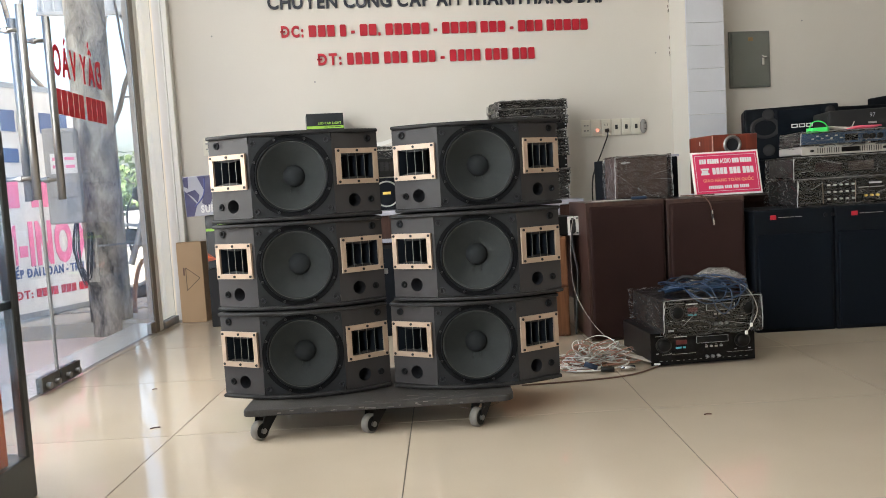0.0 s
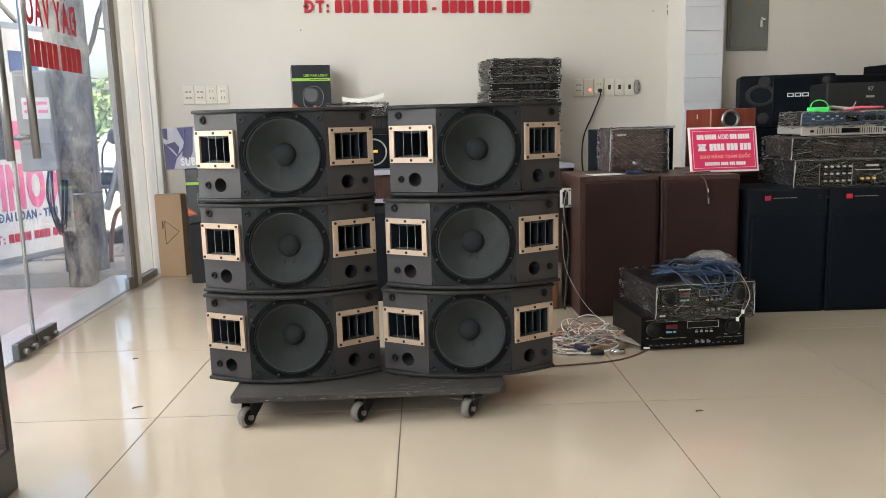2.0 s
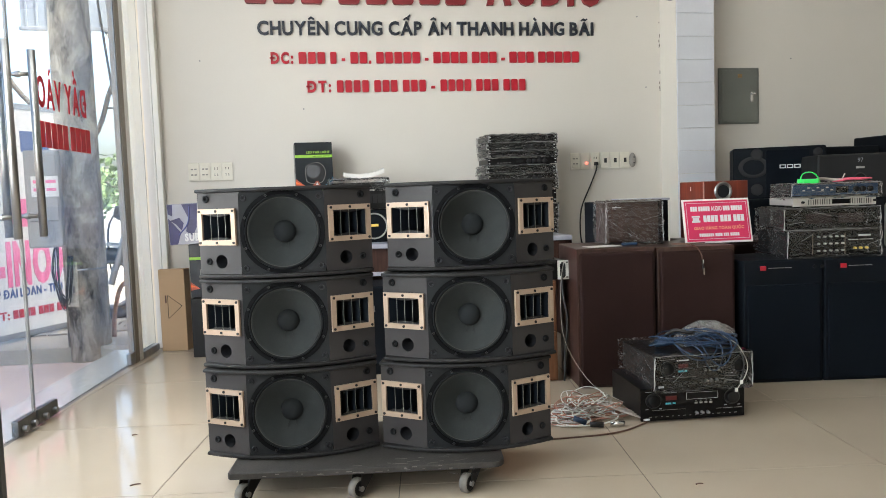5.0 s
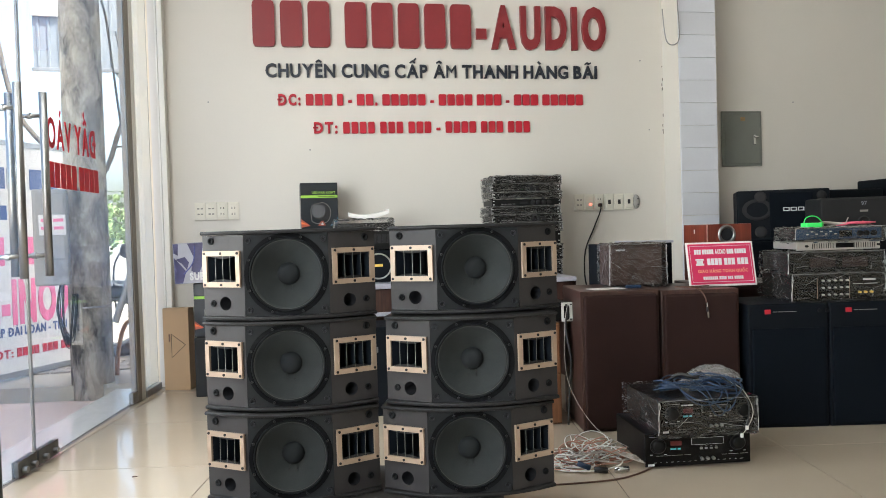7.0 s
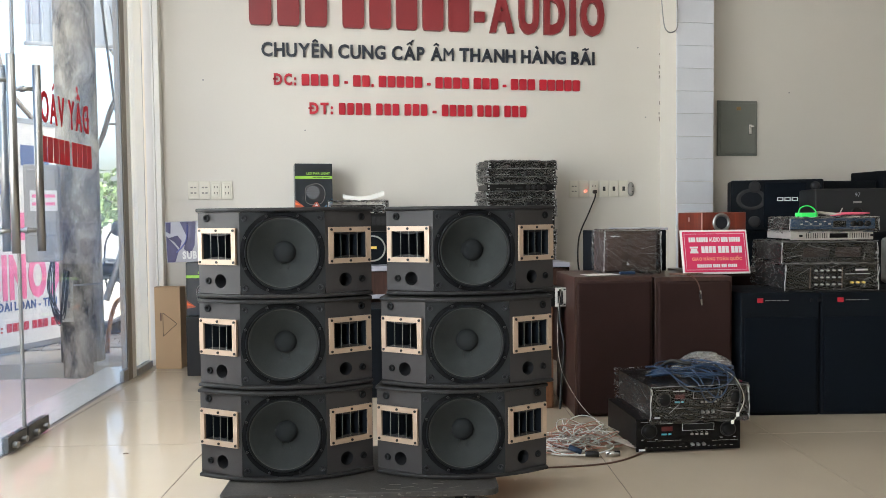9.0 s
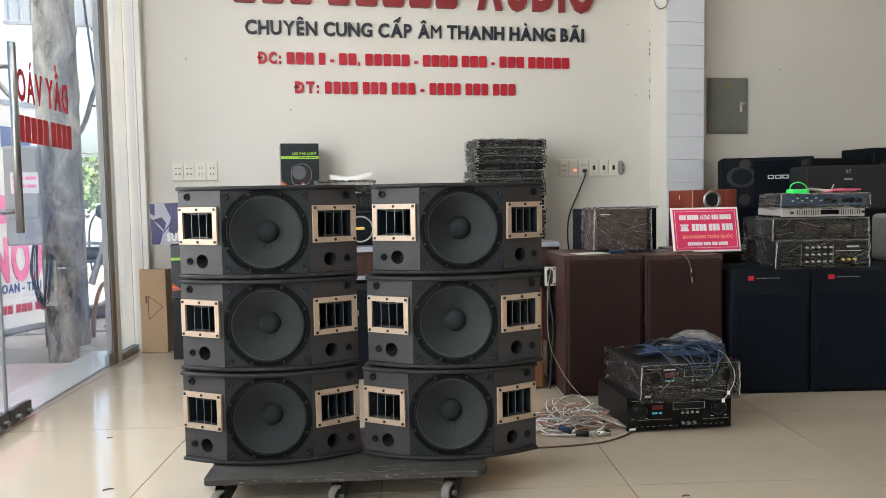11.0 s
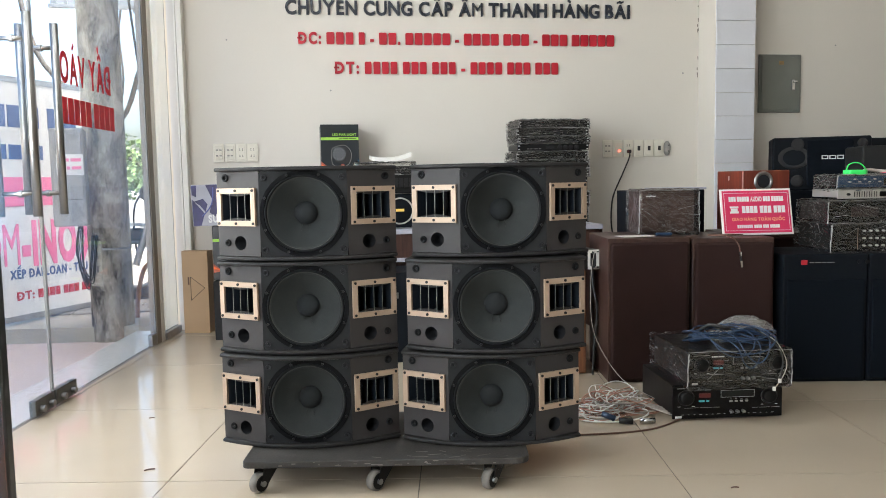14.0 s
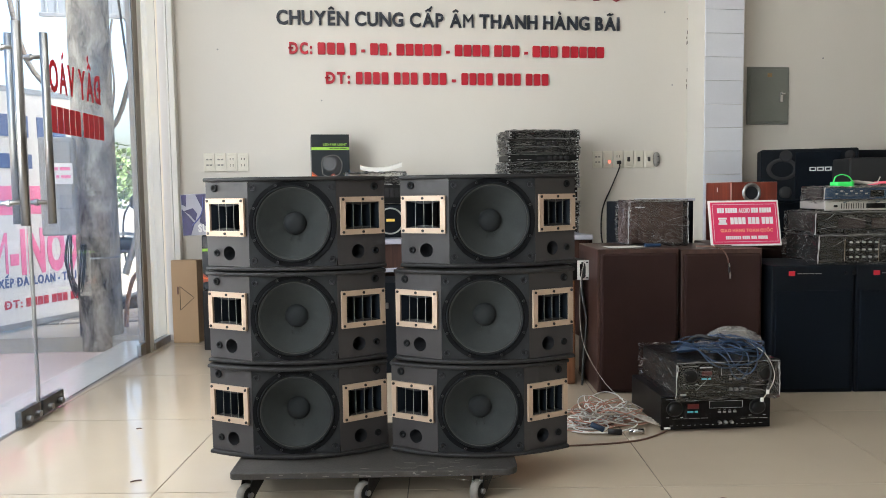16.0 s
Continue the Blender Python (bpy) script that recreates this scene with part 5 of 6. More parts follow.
# heap of pale cables on the floor
rng = random.Random(11)
heap = thing("cable_heap", pose(0.80, 3.27, 0.0), "heap of pale grey cables lying on the floor", "cable")
for k in range(52):
    cx, cy, r = rng.gauss(-0.01, 0.06), rng.gauss(0, 0.05), rng.uniform(0.05, 0.14)
    a0, sq = rng.uniform(0, 6.3), rng.uniform(0.5, 0.9)
    n, rr = rng.randint(9, 13), rng.uniform(0.2, 1)
    top = max(0.01, 0.105 - 1.5 * (abs(cx) + r - 0.1))
    pts = [(cx + r * math.cos(a0 + 0.6 * j), cy + r * sq * math.sin(a0 + 0.6 * j), 0.006 + (0.55 + 0.40 * math.sin(a0 * 3 + 0.75 * j)) * top * rr) for j in range(n)]
    part("cable", tube(pts, rng.choice((0.0022, 0.0026, 0.0031))), rng.choice((CABLE_GREY, CABLE_GREY, CABLE_TAN, WHITEP, WHITEP, WHITEP, CABLE_BROWN, CABLE_TAN)), heap, "", True)
for k in range(5):
    y = -0.02 - 0.03 * k
    part("cable", tube([(0.05, 0.02 + y * 0.3, 0.05), (0.14, -0.02 + y, 0.03), (0.22, -0.05 + y * 0.7, 0.006), (0.25 + 0.012 * k, -0.02 + y * 1.1, 0.005)], 0.0024), CABLE_GREY, heap, "", True)
part("cable", tube([(0.24, -0.13, 0.004), (0.10, -0.23, 0.004), (-0.02, -0.27, 0.004), (-0.2, -0.27, 0.004), (-0.4, -0.25, 0.004)], 0.0035), CABLE_BROWN, heap, "", True)
for (a, b, mt) in (((-0.10, -0.12, 0.03), (-0.06, -0.15, 0.016), CABLE_BLUE), ((-0.05, -0.165, 0.014), (0.00, -0.18, 0.012), CABLE_BLACK), ((0.03, -0.18, 0.012), (0.085, -0.185, 0.012), CHROME)):
    part("connector", rod(a, b, 0.011, n=14), mt, heap, "", True)
long_wire = thing("grey_wire", pose(0.84, 3.66, 0), "thin grey wire dropping from the cabinet to the cable heap", "cable")
part("wire", tube([(0.06, 0.14, 0.60), (0.0, 0.02, 0.50), (-0.005, 0.0, 0.30), (0.02, -0.05, 0.18), (0.07, -0.18, 0.07), (0.14, -0.34, 0.03), (0.2, -0.46, 0.01)], 0.0014), CABLE_GREY, long_wire, "", True)
part("wire", tube([(0.055, 0.16, 0.56), (0.03, 0.08, 0.45), (0.035, 0.04, 0.34), (0.02, 0.03, 0.2), (0.0, 0.0, 0.05)], 0.005), CABLE_BLACK, long_wire, "", True)


def cloth_speaker(m, w, d, h, label):
    """Upright wooden loudspeaker with a padded cloth grille."""
    s = thing("floor_speaker", m, label, "speaker", "brown floor speakers")
    part("cabinet", cube((0, d / 2, h / 2), (w, d, h), 0.004), WALNUT, s, "dark walnut veneer cabinet")
    part("grille", cube((0.0, -0.008, h / 2 - 0.004), (w - 0.022, 0.03, h - 0.03), 0.012, segments=3), GRILLE, s, "dark brown cloth grille")
    return s


TURN8 = -8.0
cloth_speaker(pose(1.112, 3.672, 0, 0, 0, TURN8), 0.372, 0.44, 0.662, "tall dark brown speaker with cloth grille on the floor")
cloth_speaker(pose(1.488, 3.614, 0, 0, 0, TURN8), 0.372, 0.44, 0.656, "tall dark brown speaker with a cable hanging over its grille")
cloth_speaker(pose(1.97, 4.02, 0, 0, 0, TURN8), 0.50, 0.40, 0.64, "dark brown wooden speaker standing behind the black ones")
lead = thing("hanging_lead", pose(1.47, 3.58, 0.66), "thin brown audio lead with a metal jack hanging over the speaker", "cable")
part("wire", tube([(0.10, 0.10, 0.006), (0.0, 0.07, 0.008), (-0.06, 0.10, 0.008), (-0.09, 0.05, 0.01), (-0.03, 0.0, 0.008), (0.0, -0.01, -0.008), (0.010, -0.028, -0.035), (0.016, -0.029, -0.062)], 0.003), CABLE_BROWN, lead, "", True)
part("jack", rod((0.016, -0.029, -0.062), (0.018, -0.029, -0.080), 0.006, n=12), CHROME, lead)
part("jack_body", rod((0.018, -0.029, -0.080), (0.021, -0.029, -0.103), 0.0045, n=12), CABLE_BLACK, lead)
part("jack_tip", rod((0.021, -0.029, -0.103), (0.024, -0.029, -0.132), 0.007, 0.005, 12), CHROME, lead)
tool = thing("blue_pen", pose(1.22, 3.76, 0.664, 0, 0, -6), "small blue plastic pen lying on the speaker", "pen")
part("barrel", cube((0, 0, 0.007), (0.075, 0.022, 0.014), 0.004), CABLE_BLUE, tool)
note = thing("paper_sheet", pose(1.08, 3.76, 0.664, 0, 0, 5), "loose pale paper sheet on top of the speaker", "paper")
part("sheet", cube((0, 0, 0.002), (0.16, 0.10, 0.002)), BANNER, note)


def black_speaker(m, w, d, h, label):
    """Upright black loudspeaker: vinyl cabinet, cloth front, small red badge and a line of print."""
    s = thing("black_speaker", m, label, "speaker", "black floor speakers")
    part("cabinet", cube((0, d / 2, h / 2), (w, d, h), 0.006), BLACKBOX, s)
    part("grille", cube((0, -0.004, h / 2 - 0.05), (w - 0.03, 0.014, h - 0.13), 0.005), BLACKCLOTH, s, "black cloth grille")
    part("badge", cube((-w * 0.26, -0.003, h - 0.036), (0.027, 0.006, 0.021), 0.001), RED, s, "small red badge")
    bars(s, -w * 0.26 + 0.025, -w * 0.26 + 0.135, h - 0.0385, h - 0.0358, -0.0005, METER, (3, 4, 3, 5))
    for x in (0.10, 0.135):
        part("dial", rod((w * 0.5 - 0.14 + x, 0.0, h - 0.036), (w * 0.5 - 0.14 + x, -0.006, h - 0.036), 0.009, n=14), RUBBER, s)
    return s


black_speaker(pose(1.872, 3.507, 0, 0, 0, -10), 0.372, 0.40, 0.580, "black floor speaker with red badge and cloth grille")
black_speaker(pose(2.244, 3.441, 0, 0, 0, -10), 0.372, 0.40, 0.580, "black floor speaker carrying a stack of wrapped gear")
black_speaker(pose(2.616, 3.375, 0, 0, 0, -10), 0.372, 0.40, 0.580, "black floor speaker with red badge and cloth grille")

# pink sign card leaning on the brown speaker
card = thing("sign_card", pose(1.66, 3.70, 0.660, -13, 0, -6) @ Matrix.Diagonal((0.93, 1, 0.95, 1)), "pink sign card with white and yellow print, leaning", "sign")
part("frame", cube((0, 0.004, 0.115), (0.364, 0.008, 0.230), 0.002), WHITEP, card)
part("card", cube((0, -0.0015, 0.115), (0.344, 0.003, 0.211), 0.001), PINK, card)
for a, b, c, d in ((-0.163, 0.163, 0.208, 0.2095), (-0.163, 0.163, 0.0205, 0.022), (-0.1635, -0.162, 0.02, 0.21), (0.162, 0.1635, 0.02, 0.21)):
    part("border_line", cube(((a + b) / 2, -0.0035, (c + d) / 2), (b - a, 0.001, d - c)), INK_W, card)
lettering(card, "HHH HHHHH AUDIO HHH HHHHH", -0.14, 0.14, 0.167, 0.024, 0.001, INK_W, -0.003, bars=tuple(range(9)) + tuple(range(16, 25)), offset=0.03)
lettering(card, "0000 000 000", -0.075, 0.145, 0.111, 0.032, 0.001, INK_W, -0.003, bars="all", offset=0.04)
lettering(card, "GIAO HÀNG TOÀN QUỐC", -0.13, 0.14, 0.070, 0.016, 0.001, CARD_Y, -0.003, offset=0.03)
lettering(card, "hhhhhhhh hhhh hhh hhhhh", -0.105, 0.11, 0.034, 0.016, 0.001, INK_W, -0.003, bars="all", offset=0.03)
bm = cube((-0.115, -0.0035, 0.122), (0.034, 0.001, 0.020), 0)
cube((-0.115, -0.0035, 0.138), (0.044, 0.001, 0.009), 0, None, bm)
cube((-0.115, -0.0035, 0.1125), (0.044, 0.001, 0.010), 0, None, bm)
part("telephone_mark", bm, INK_W, card)

# cherry wood subwoofer
sub = thing("subwoofer", pose(1.79, 3.86, 0.662, 0, 0, 0), "glossy red cherry wood subwoofer with a round port", "speaker")
part("cabinet", cube((0, 0.125, 0.150), (0.245, 0.25, 0.296), 0.004), CHERRY, sub)
part("port_ring", lathe([(0.030, -0.03), (0.032, 0.0), (0.040, 0.010), (0.048, 0.004), (0.05, -0.001)], Matrix.Translation((-0.015, 0.0, 0.245)) @ pose(0, 0, 0, 90, 0, 0), 32), STEEL_DARK, sub, "flared metal port", True)
# flush dark disc drawn for the shaded depth of the port
part("port_shade", rod((-0.015, 0.001, 0.245), (-0.015, -0.003, 0.245), 0.031, n=28), HOLE, sub)
# pale strip painted as the highlight along the cabinet's front corner
part("edge_band", cube((-0.1215, 0.001, 0.150), (0.006, 0.006, 0.290), 0.001), PINKISH, sub, "pale front edge with the corner's highlight painted in")
part("label_mark", cube((-0.1235, 0.13, 0.262), (0.002, 0.006, 0.022)), INK_W, sub)

# wrapped bookshelf speaker and the boxes behind it
book = thing("bookshelf_speaker", pose(1.295, 3.885, 0.664, 0, 0, -6), "brown bookshelf speaker wrapped in clear film", "speaker")
part("cabinet", cube((0, 0.10, 0.1035), (0.268, 0.19, 0.205), 0.004), REDWOOD, book)
part("grille", cube((0.0, -0.002, 0.102), (0.258, 0.018, 0.192), 0.006), REDWOOD, book)
part("name_bar", cube((-0.085, -0.0125, 0.181), (0.045, 0.002, 0.005)), INK_W, book)
film_wrap(book, 0.270, 0.200, 0.205, 9, 0.007, (0, -0.014, 0))
flat = thing("black_box", pose(1.385, 4.10, 0.60, 0, 0, -6), "plain black box standing behind the wrapped speaker", "box")
part("body", cube((0, 0.10, 0.135), (0.40, 0.20, 0.27), 0.004), BLACKBOX, flat)
part("lid", cube((0.08, 0.10, 0.276), (0.26, 0.2, 0.012), 0.002), PALE, flat, "pale lid")

# four wrapped units on the black speakers
ST = pose(2.132, 3.50, 0.582, 0, 0, -9)


def stacked(z, dx=0.0, dr=0.0):
    return ST @ pose(dx, 0, z, 0, 0, dr)


mixer = unit("mixing_amplifier", stacked(0.0, -0.005, 1), 0.43, 0.33, 0.125, FACE, "film-wrapped mixing amplifier with rows of small knobs", "amplifier", "wrapped gear stack")
for r in range(3):
    for k in range(5):
        knob(mixer, -0.075 + 0.029 * k, 0.032 + 0.033 * r, 0.0048, -0.005, SILVER)
for k in range(3):
    knob(mixer, 0.10 + 0.028 * k, 0.040, 0.006, -0.005, INK_Y)
bars(mixer, 0.07, 0.19, 0.078, 0.081, -0.0055, INK_W, (3, 4))
bars(mixer, 0.12, 0.18, 0.095, 0.103, -0.0055, INK_W, (3,))
for x in (-0.10, 0.055):
    part("face_line", cube((x, -0.0055, 0.062), (0.002, 0.001, 0.10)), GOLD, mixer)
film_wrap(mixer, 0.43, 0.33, 0.125, 1, 0.007)
power = unit("power_amplifier", stacked(0.131, -0.015, -2), 0.43, 0.32, 0.098, FACE, "film-wrapped black power amplifier", "amplifier", "wrapped gear stack")
for x in (-0.06, 0.09):
    part("meter_window", cube((x, -0.006, 0.052), (0.12, 0.003, 0.045), 0.001), emit("dark_red_meter", (0.012, 0.003, 0.003), 0.05), power)
film_wrap(power, 0.43, 0.32, 0.098, 2, 0.007)
eq = unit("equalizer", stacked(0.236, 0.0, 1), 0.40, 0.24, 0.048, SILVER, "silver rack equalizer with rows of sliders", "equalizer", "wrapped gear stack", SILVER)
for k in range(10):
    for x0 in (-0.125, 0.075):
        part("slider", cube((x0 + 0.011 * k, -0.006, 0.026), (0.0022, 0.003, 0.024)), BLACKMETAL, eq)
part("display", cube((0.03, -0.006, 0.026), (0.085, 0.003, 0.022), 0.001), FACE, eq)
for x in (-0.155, 0.19):
    knob(eq, x, 0.026, 0.006, -0.005)
fx = unit("effects_processor", stacked(0.287, 0.005, -1), 0.40, 0.20, 0.056, BLUEFACE, "blue rack effects processor under clear film", "processor", "wrapped gear stack")
for k in range(7):
    part("key", cube((-0.15 + 0.022 * k, -0.006, 0.03 + 0.012 * (k % 2)), (0.012, 0.003, 0.006), 0.001), INK_W, fx)
part("display", cube((0.03, -0.006, 0.03), (0.06, 0.003, 0.03), 0.001), FACE, fx)
for x in (0.095, 0.125, 0.16):
    knob(fx, x, 0.03, 0.013, -0.005)
film_wrap(fx, 0.40, 0.20, 0.056, 5, 0.008)
tape = thing("green_tape", stacked(0.349, -0.085) @ pose(0, 0.07, 0), "loose roll of bright green tape", "tape")
part("roll", lathe([(0.045, 0), (0.05, 0), (0.05, 0.022), (0.045, 0.022), (0.045, 0)], None, 32), NEON, tape)
part("loop", tube([(-0.04, 0, 0.02), (-0.03, 0.0, 0.045), (0.0, 0, 0.055), (0.03, 0, 0.045), (0.05, 0, 0.02)], 0.0028), NEON, tape, "", True)
part("strip", cube((-0.02, -0.06, 0.010), (0.07, 0.012, 0.02), 0.002), NEON, tape)
wire = thing("pink_cable", stacked(0.352, 0.13) @ pose(0, 0.07, 0), "thin pink and grey cables lying on the gear", "cable")
part("cable", tube([(-0.10, 0, 0), (-0.04, -0.03, 0.012), (0.02, -0.02, 0.01), (0.08, 0.02, 0.012), (0.05, 0.05, 0.01), (-0.05, 0.04, 0.012), (-0.02, 0, 0.016), (0.08, -0.02, 0.014)], 0.004), CABLE_PINK, wire, "", True)
part("cable", tube([(-0.20, -0.02, 0.0), (-0.16, 0.01, 0.018), (-0.10, 0.03, 0.014), (-0.05, 0.0, 0.006)], 0.008), CABLE_GREY, wire, "", True)
part("cable", tube([(-0.06, 0.0, 0.0), (-0.04, 0, 0.04)], 0.0025), CABLE_GREY, wire)

# wide karaoke speakers on tall black cabinets along the wall
for x, y in ((2.78, 4.86), (3.42, 4.88), (4.06, 4.9), (2.93, 4.3), (3.66, 4.32)):
    cab = thing("tall_cabinet", pose(x, y, 0), "plain tall black cabinet standing under other speakers", "cabinet", "tall black cabinets")
    part("body", cube((0, 0.2, 0.418), (0.60, 0.42, 0.836), 0.006), BLACKBOX, cab)


def wide_speaker(m, w, h, d, material, label, horned):
    s = thing("wide_speaker", m, label, "speaker", "wide speakers along the wall")
    part("cabinet", cube((0, d / 2, h / 2), (w, d, h), 0.012, segments=3), material, s)
    if horned:
        part("horn", lathe([(0.02, -0.03), (0.05, -0.005), (0.085, 0.006), (0.095, 0.0)], Matrix.Translation((-0.155, 0, h * 0.62)) @ pose(0, 0, 0, 90, 0, 0) @ Matrix.Diagonal((1, 0.75, 1, 1)), 32), GREYBOX, s, "", True)
        for zz in (h - 0.045, 0.06):
            part("tweeter", lathe([(0, 0.006), (0.012, 0.012), (0.026, 0.004), (0.034, 0.008), (0.038, 0)], Matrix.Translation((-0.135, 0, zz)) @ pose(0, 0, 0, 90, 0, 0), 24), GREYBOX, s, "", True)
        part("tweeter", lathe([(0, 0.006), (0.012, 0.012), (0.026, 0.004), (0.03, 0)], Matrix.Translation((w / 2 - 0.05, 0, h - 0.045)) @ pose(0, 0, 0, 90, 0, 0), 24), GREYBOX, s, "", True)
        part("grille", cube((0.05, -0.004, h / 2), (0.26, 0.012, h - 0.04), 0.004), BLACKCLOTH, s)
        for k in range(3):
            bm = slab_with_hole(0.002 + 0.044 * k, 0.040 + 0.044 * k, h * 0.58, h * 0.58 + 0.024, 0.008 + 0.044 * k, 0.034 + 0.044 * k, h * 0.58 + 0.005, h * 0.58 + 0.019, -0.013, -0.010)
            part("emblem", bm, INK_W, s, "pale block emblem")
    return s


wide_speaker(pose(2.754, 4.852, 0.838, 0, 0, -27), 0.565, 0.335, 0.33, BLACKBOX, "black karaoke speaker with a pale emblem", True)
wide_speaker(pose(3.36, 5.02, 0.838, 0, 0, 0), 0.565, 0.335, 0.33, BLACKBOX, "black karaoke speaker partly hidden by others", False)
wide_speaker(pose(3.96, 5.0, 0.838, 0, 0, 0), 0.565, 0.405, 0.33, BLACKBOX, "black speaker standing higher than its neighbours", True)
grey = wide_speaker(pose(3.01, 4.32, 0.838, 0, 0, -18), 0.62, 0.258, 0.3, GREYBOX, "charcoal speaker seen from its marked back panel", False)
lettering(grey, "97", -0.083, -0.053, 0.208, 0.026, 0.001, PALE, -0.001, offset=-0.012)
bars(grey, -0.092, -0.045, 0.170, 0.182, -0.0005, METER, (3,))
part("terminal", lathe([(0, 0.004), (0.02, 0.004), (0.03, 0.008), (0.036, 0)], Matrix.Translation((-0.07, 0, 0.11)) @ pose(0, 0, 0, 90, 0, 0), 24), BOXDARK, grey, "dark terminal ring")
part("terminal_post", rod((-0.078, 0.0, 0.11), (-0.078, -0.012, 0.11), 0.007, n=12), RED, grey, "red terminal post")
tub = thing("plastic_tub", pose(2.74, 3.62, 0.582), "translucent pale plastic tub at the end of the gear", "tub")
part("body", cube((0, 0.10, 0.12), (0.16, 0.2, 0.24), 0.02), METER, tub)

# ---- desk behind the stacks, rack pile and small gear ----
desk = thing("desk", pose(0.38, 4.86, 0), "plain brown wooden desk against the back wall", "desk")
part("top", cube((0, 0.32, 0.645), (1.90, 0.64, 0.03), 0.004), PALE, desk, "pale laminate top")
part("front_panel", cube((0, 0.03, 0.56), (1.9, 0.02, 0.14), 0.002), WALNUT, desk)
part("rail", cube((0, 0.018, 0.478), (1.9, 0.012, 0.024), 0.002), PALE, desk)
for x in (-0.94, 0.94):
    part("side", cube((x, 0.32, 0.315), (0.025, 0.6, 0.63), 0.002), WALNUT, desk)
part("back", cube((0, 0.60, 0.315), (1.86, 0.02, 0.63)), WALNUT, desk)

# black boxes added to keep the gap between the stacks dark
for x, y, w, h in ((0.0, 4.30, 0.36, 0.47), (-0.42, 4.45, 0.40, 0.42)):
    low = thing("black_case", pose(x, y, 0), "plain black box added to fill the dark gap behind the trolley", "case", "black gear cases")
    part("body", cube((0, 0.17, h / 2), (w, 0.34, h), 0.008), BLACKBOX, low)
    part("clasp", cube((0, -0.003, h * 0.75), (0.05, 0.008, 0.03), 0.002), STEEL_DARK, low)

rng = random.Random(21)
z = 0.661
for k, (h, wrapped, dials) in enumerate(((0.092, True, 0), (0.092, True, 0), (0.090, False, 2), (0.046, True, 0), (0.046, True, 3), (0.046, True, 0), (0.046, False, 4), (0.034, True, 0), (0.046, True, 2), (0.046, True, 0))):
    dx, dr = rng.uniform(-0.008, 0.008), rng.uniform(-2, 2)
    u = unit("rack_unit", pose(1.10 + dx, 5.14, z, 0, 0, dr), 0.462, 0.30, h, BLACKMETAL, "black rack unit wrapped in film in a tall pile" if wrapped else "bare black rack unit with dials in a tall pile", "rack unit", "pile of rack units")
    for x in (-0.221, 0.221):
        for zz in (h * 0.28, h * 0.75):
            part("ear_hole", cube((x, -0.0056, zz), (0.011, 0.002, 0.006), 0.001, segments=1), INK_W, u)
    for j in range(dials):
        knob(u, 0.04 + 0.036 * j, h / 2, min(0.015, h * 0.33), -0.005, GREYBOX)
    part("display", cube((-0.02 if dials else 0.05, -0.0055, h / 2), (0.05, 0.002, h * 0.3)), GREYBOX, u)
    bars(u, -0.17, -0.08, h * 0.3, h * 0.38, -0.005, METER, (1, 1, 2, 1))
    if wrapped:
        film_wrap(u, 0.445, 0.30, h, k, 0.010)
    z += h + 0.0068

base = thing("small_cabinet", pose(0.64, 3.88, 0, 0, 0, 0), "orange-brown wooden low cabinet behind the trolley", "cabinet")
part("body", cube((0, 0.24, 0.25), (0.49, 0.48, 0.498), 0.004), OAK, base)
part("door", cube((0, -0.006, 0.13), (0.47, 0.016, 0.235), 0.002), OAK, base)
part("door", cube((0, -0.006, 0.375), (0.47, 0.016, 0.235), 0.002), OAK, base)
rackamp = unit("rack_amplifier", pose(0.70, 3.90, 0.50), 0.49, 0.36, 0.098, BLACKMETAL, "black rack amplifier with pale rack ears", "amplifier")
for x in (-0.227, 0.227):
    ear = part("rack_ear", slab_with_hole(x - 0.028, x + 0.028, 0.002, 0.096, x - 0.016, x + 0.012, 0.018, 0.080, -0.009, -0.005), WHITEP, rackamp, "pale metal rack ear with screw slots")
    part("slot", cube((x + 0.020, -0.0098, 0.012), (0.010, 0.0015, 0.006)), SCREW, ear)
    part("slot", cube((x + 0.020, -0.0098, 0.086), (0.010, 0.0015, 0.006)), SCREW, ear)
    part("handle", tube([(x - 0.004, -0.004, 0.014), (x - 0.004, -0.036, 0.022), (x - 0.004, -0.040, 0.049), (x - 0.004, -0.036, 0.076), (x - 0.004, -0.004, 0.084)], 0.006), GREYBOX, rackamp, "dark bar handle", True)
tuner = unit("tuner", pose(0.66, 3.92, 0.60), 0.42, 0.30, 0.07, PALE, "pale blue tuner with a small red display", "tuner")
part("display", cube((0.17, -0.006, 0.03), (0.05, 0.003, 0.022)), FACE, tuner)
part("digits", cube((0.172, -0.008, 0.03), (0.022, 0.002, 0.012)), LED_RED, tuner, "glowing red digits")

ring_box = thing("small_speaker", pose(0.065, 5.02, 0.661), "black small speaker with a pale ring on the desk", "speaker")
part("cabinet", cube((0, 0.16, 0.10), (0.46, 0.30, 0.198), 0.006), BLACKBOX, ring_box)
part("ring", lathe([(0.072, 0), (0.074, 0.006), (0.080, 0.006), (0.082, 0)], Matrix.Translation((0.045, 0.009, 0.10)) @ pose(0, 0, 0, 90, 0, 0), 40), SILVER, ring_box)
part("emblem_bar", cube((0.045, 0.006, 0.105), (0.05, 0.004, 0.016)), INK_Y, ring_box, "pale gold emblem bar")
deck = unit("mixer_deck", pose(0.05, 5.03, 0.861), 0.46, 0.30, 0.118, BLACKMETAL, "dark mixer with a row of grey keys on the desk", "mixer")
for j in range(8):
    part("key", cube((-0.05 + 0.03 * j, -0.007, 0.07), (0.024, 0.004, 0.055), 0.001), GREYBOX, deck)
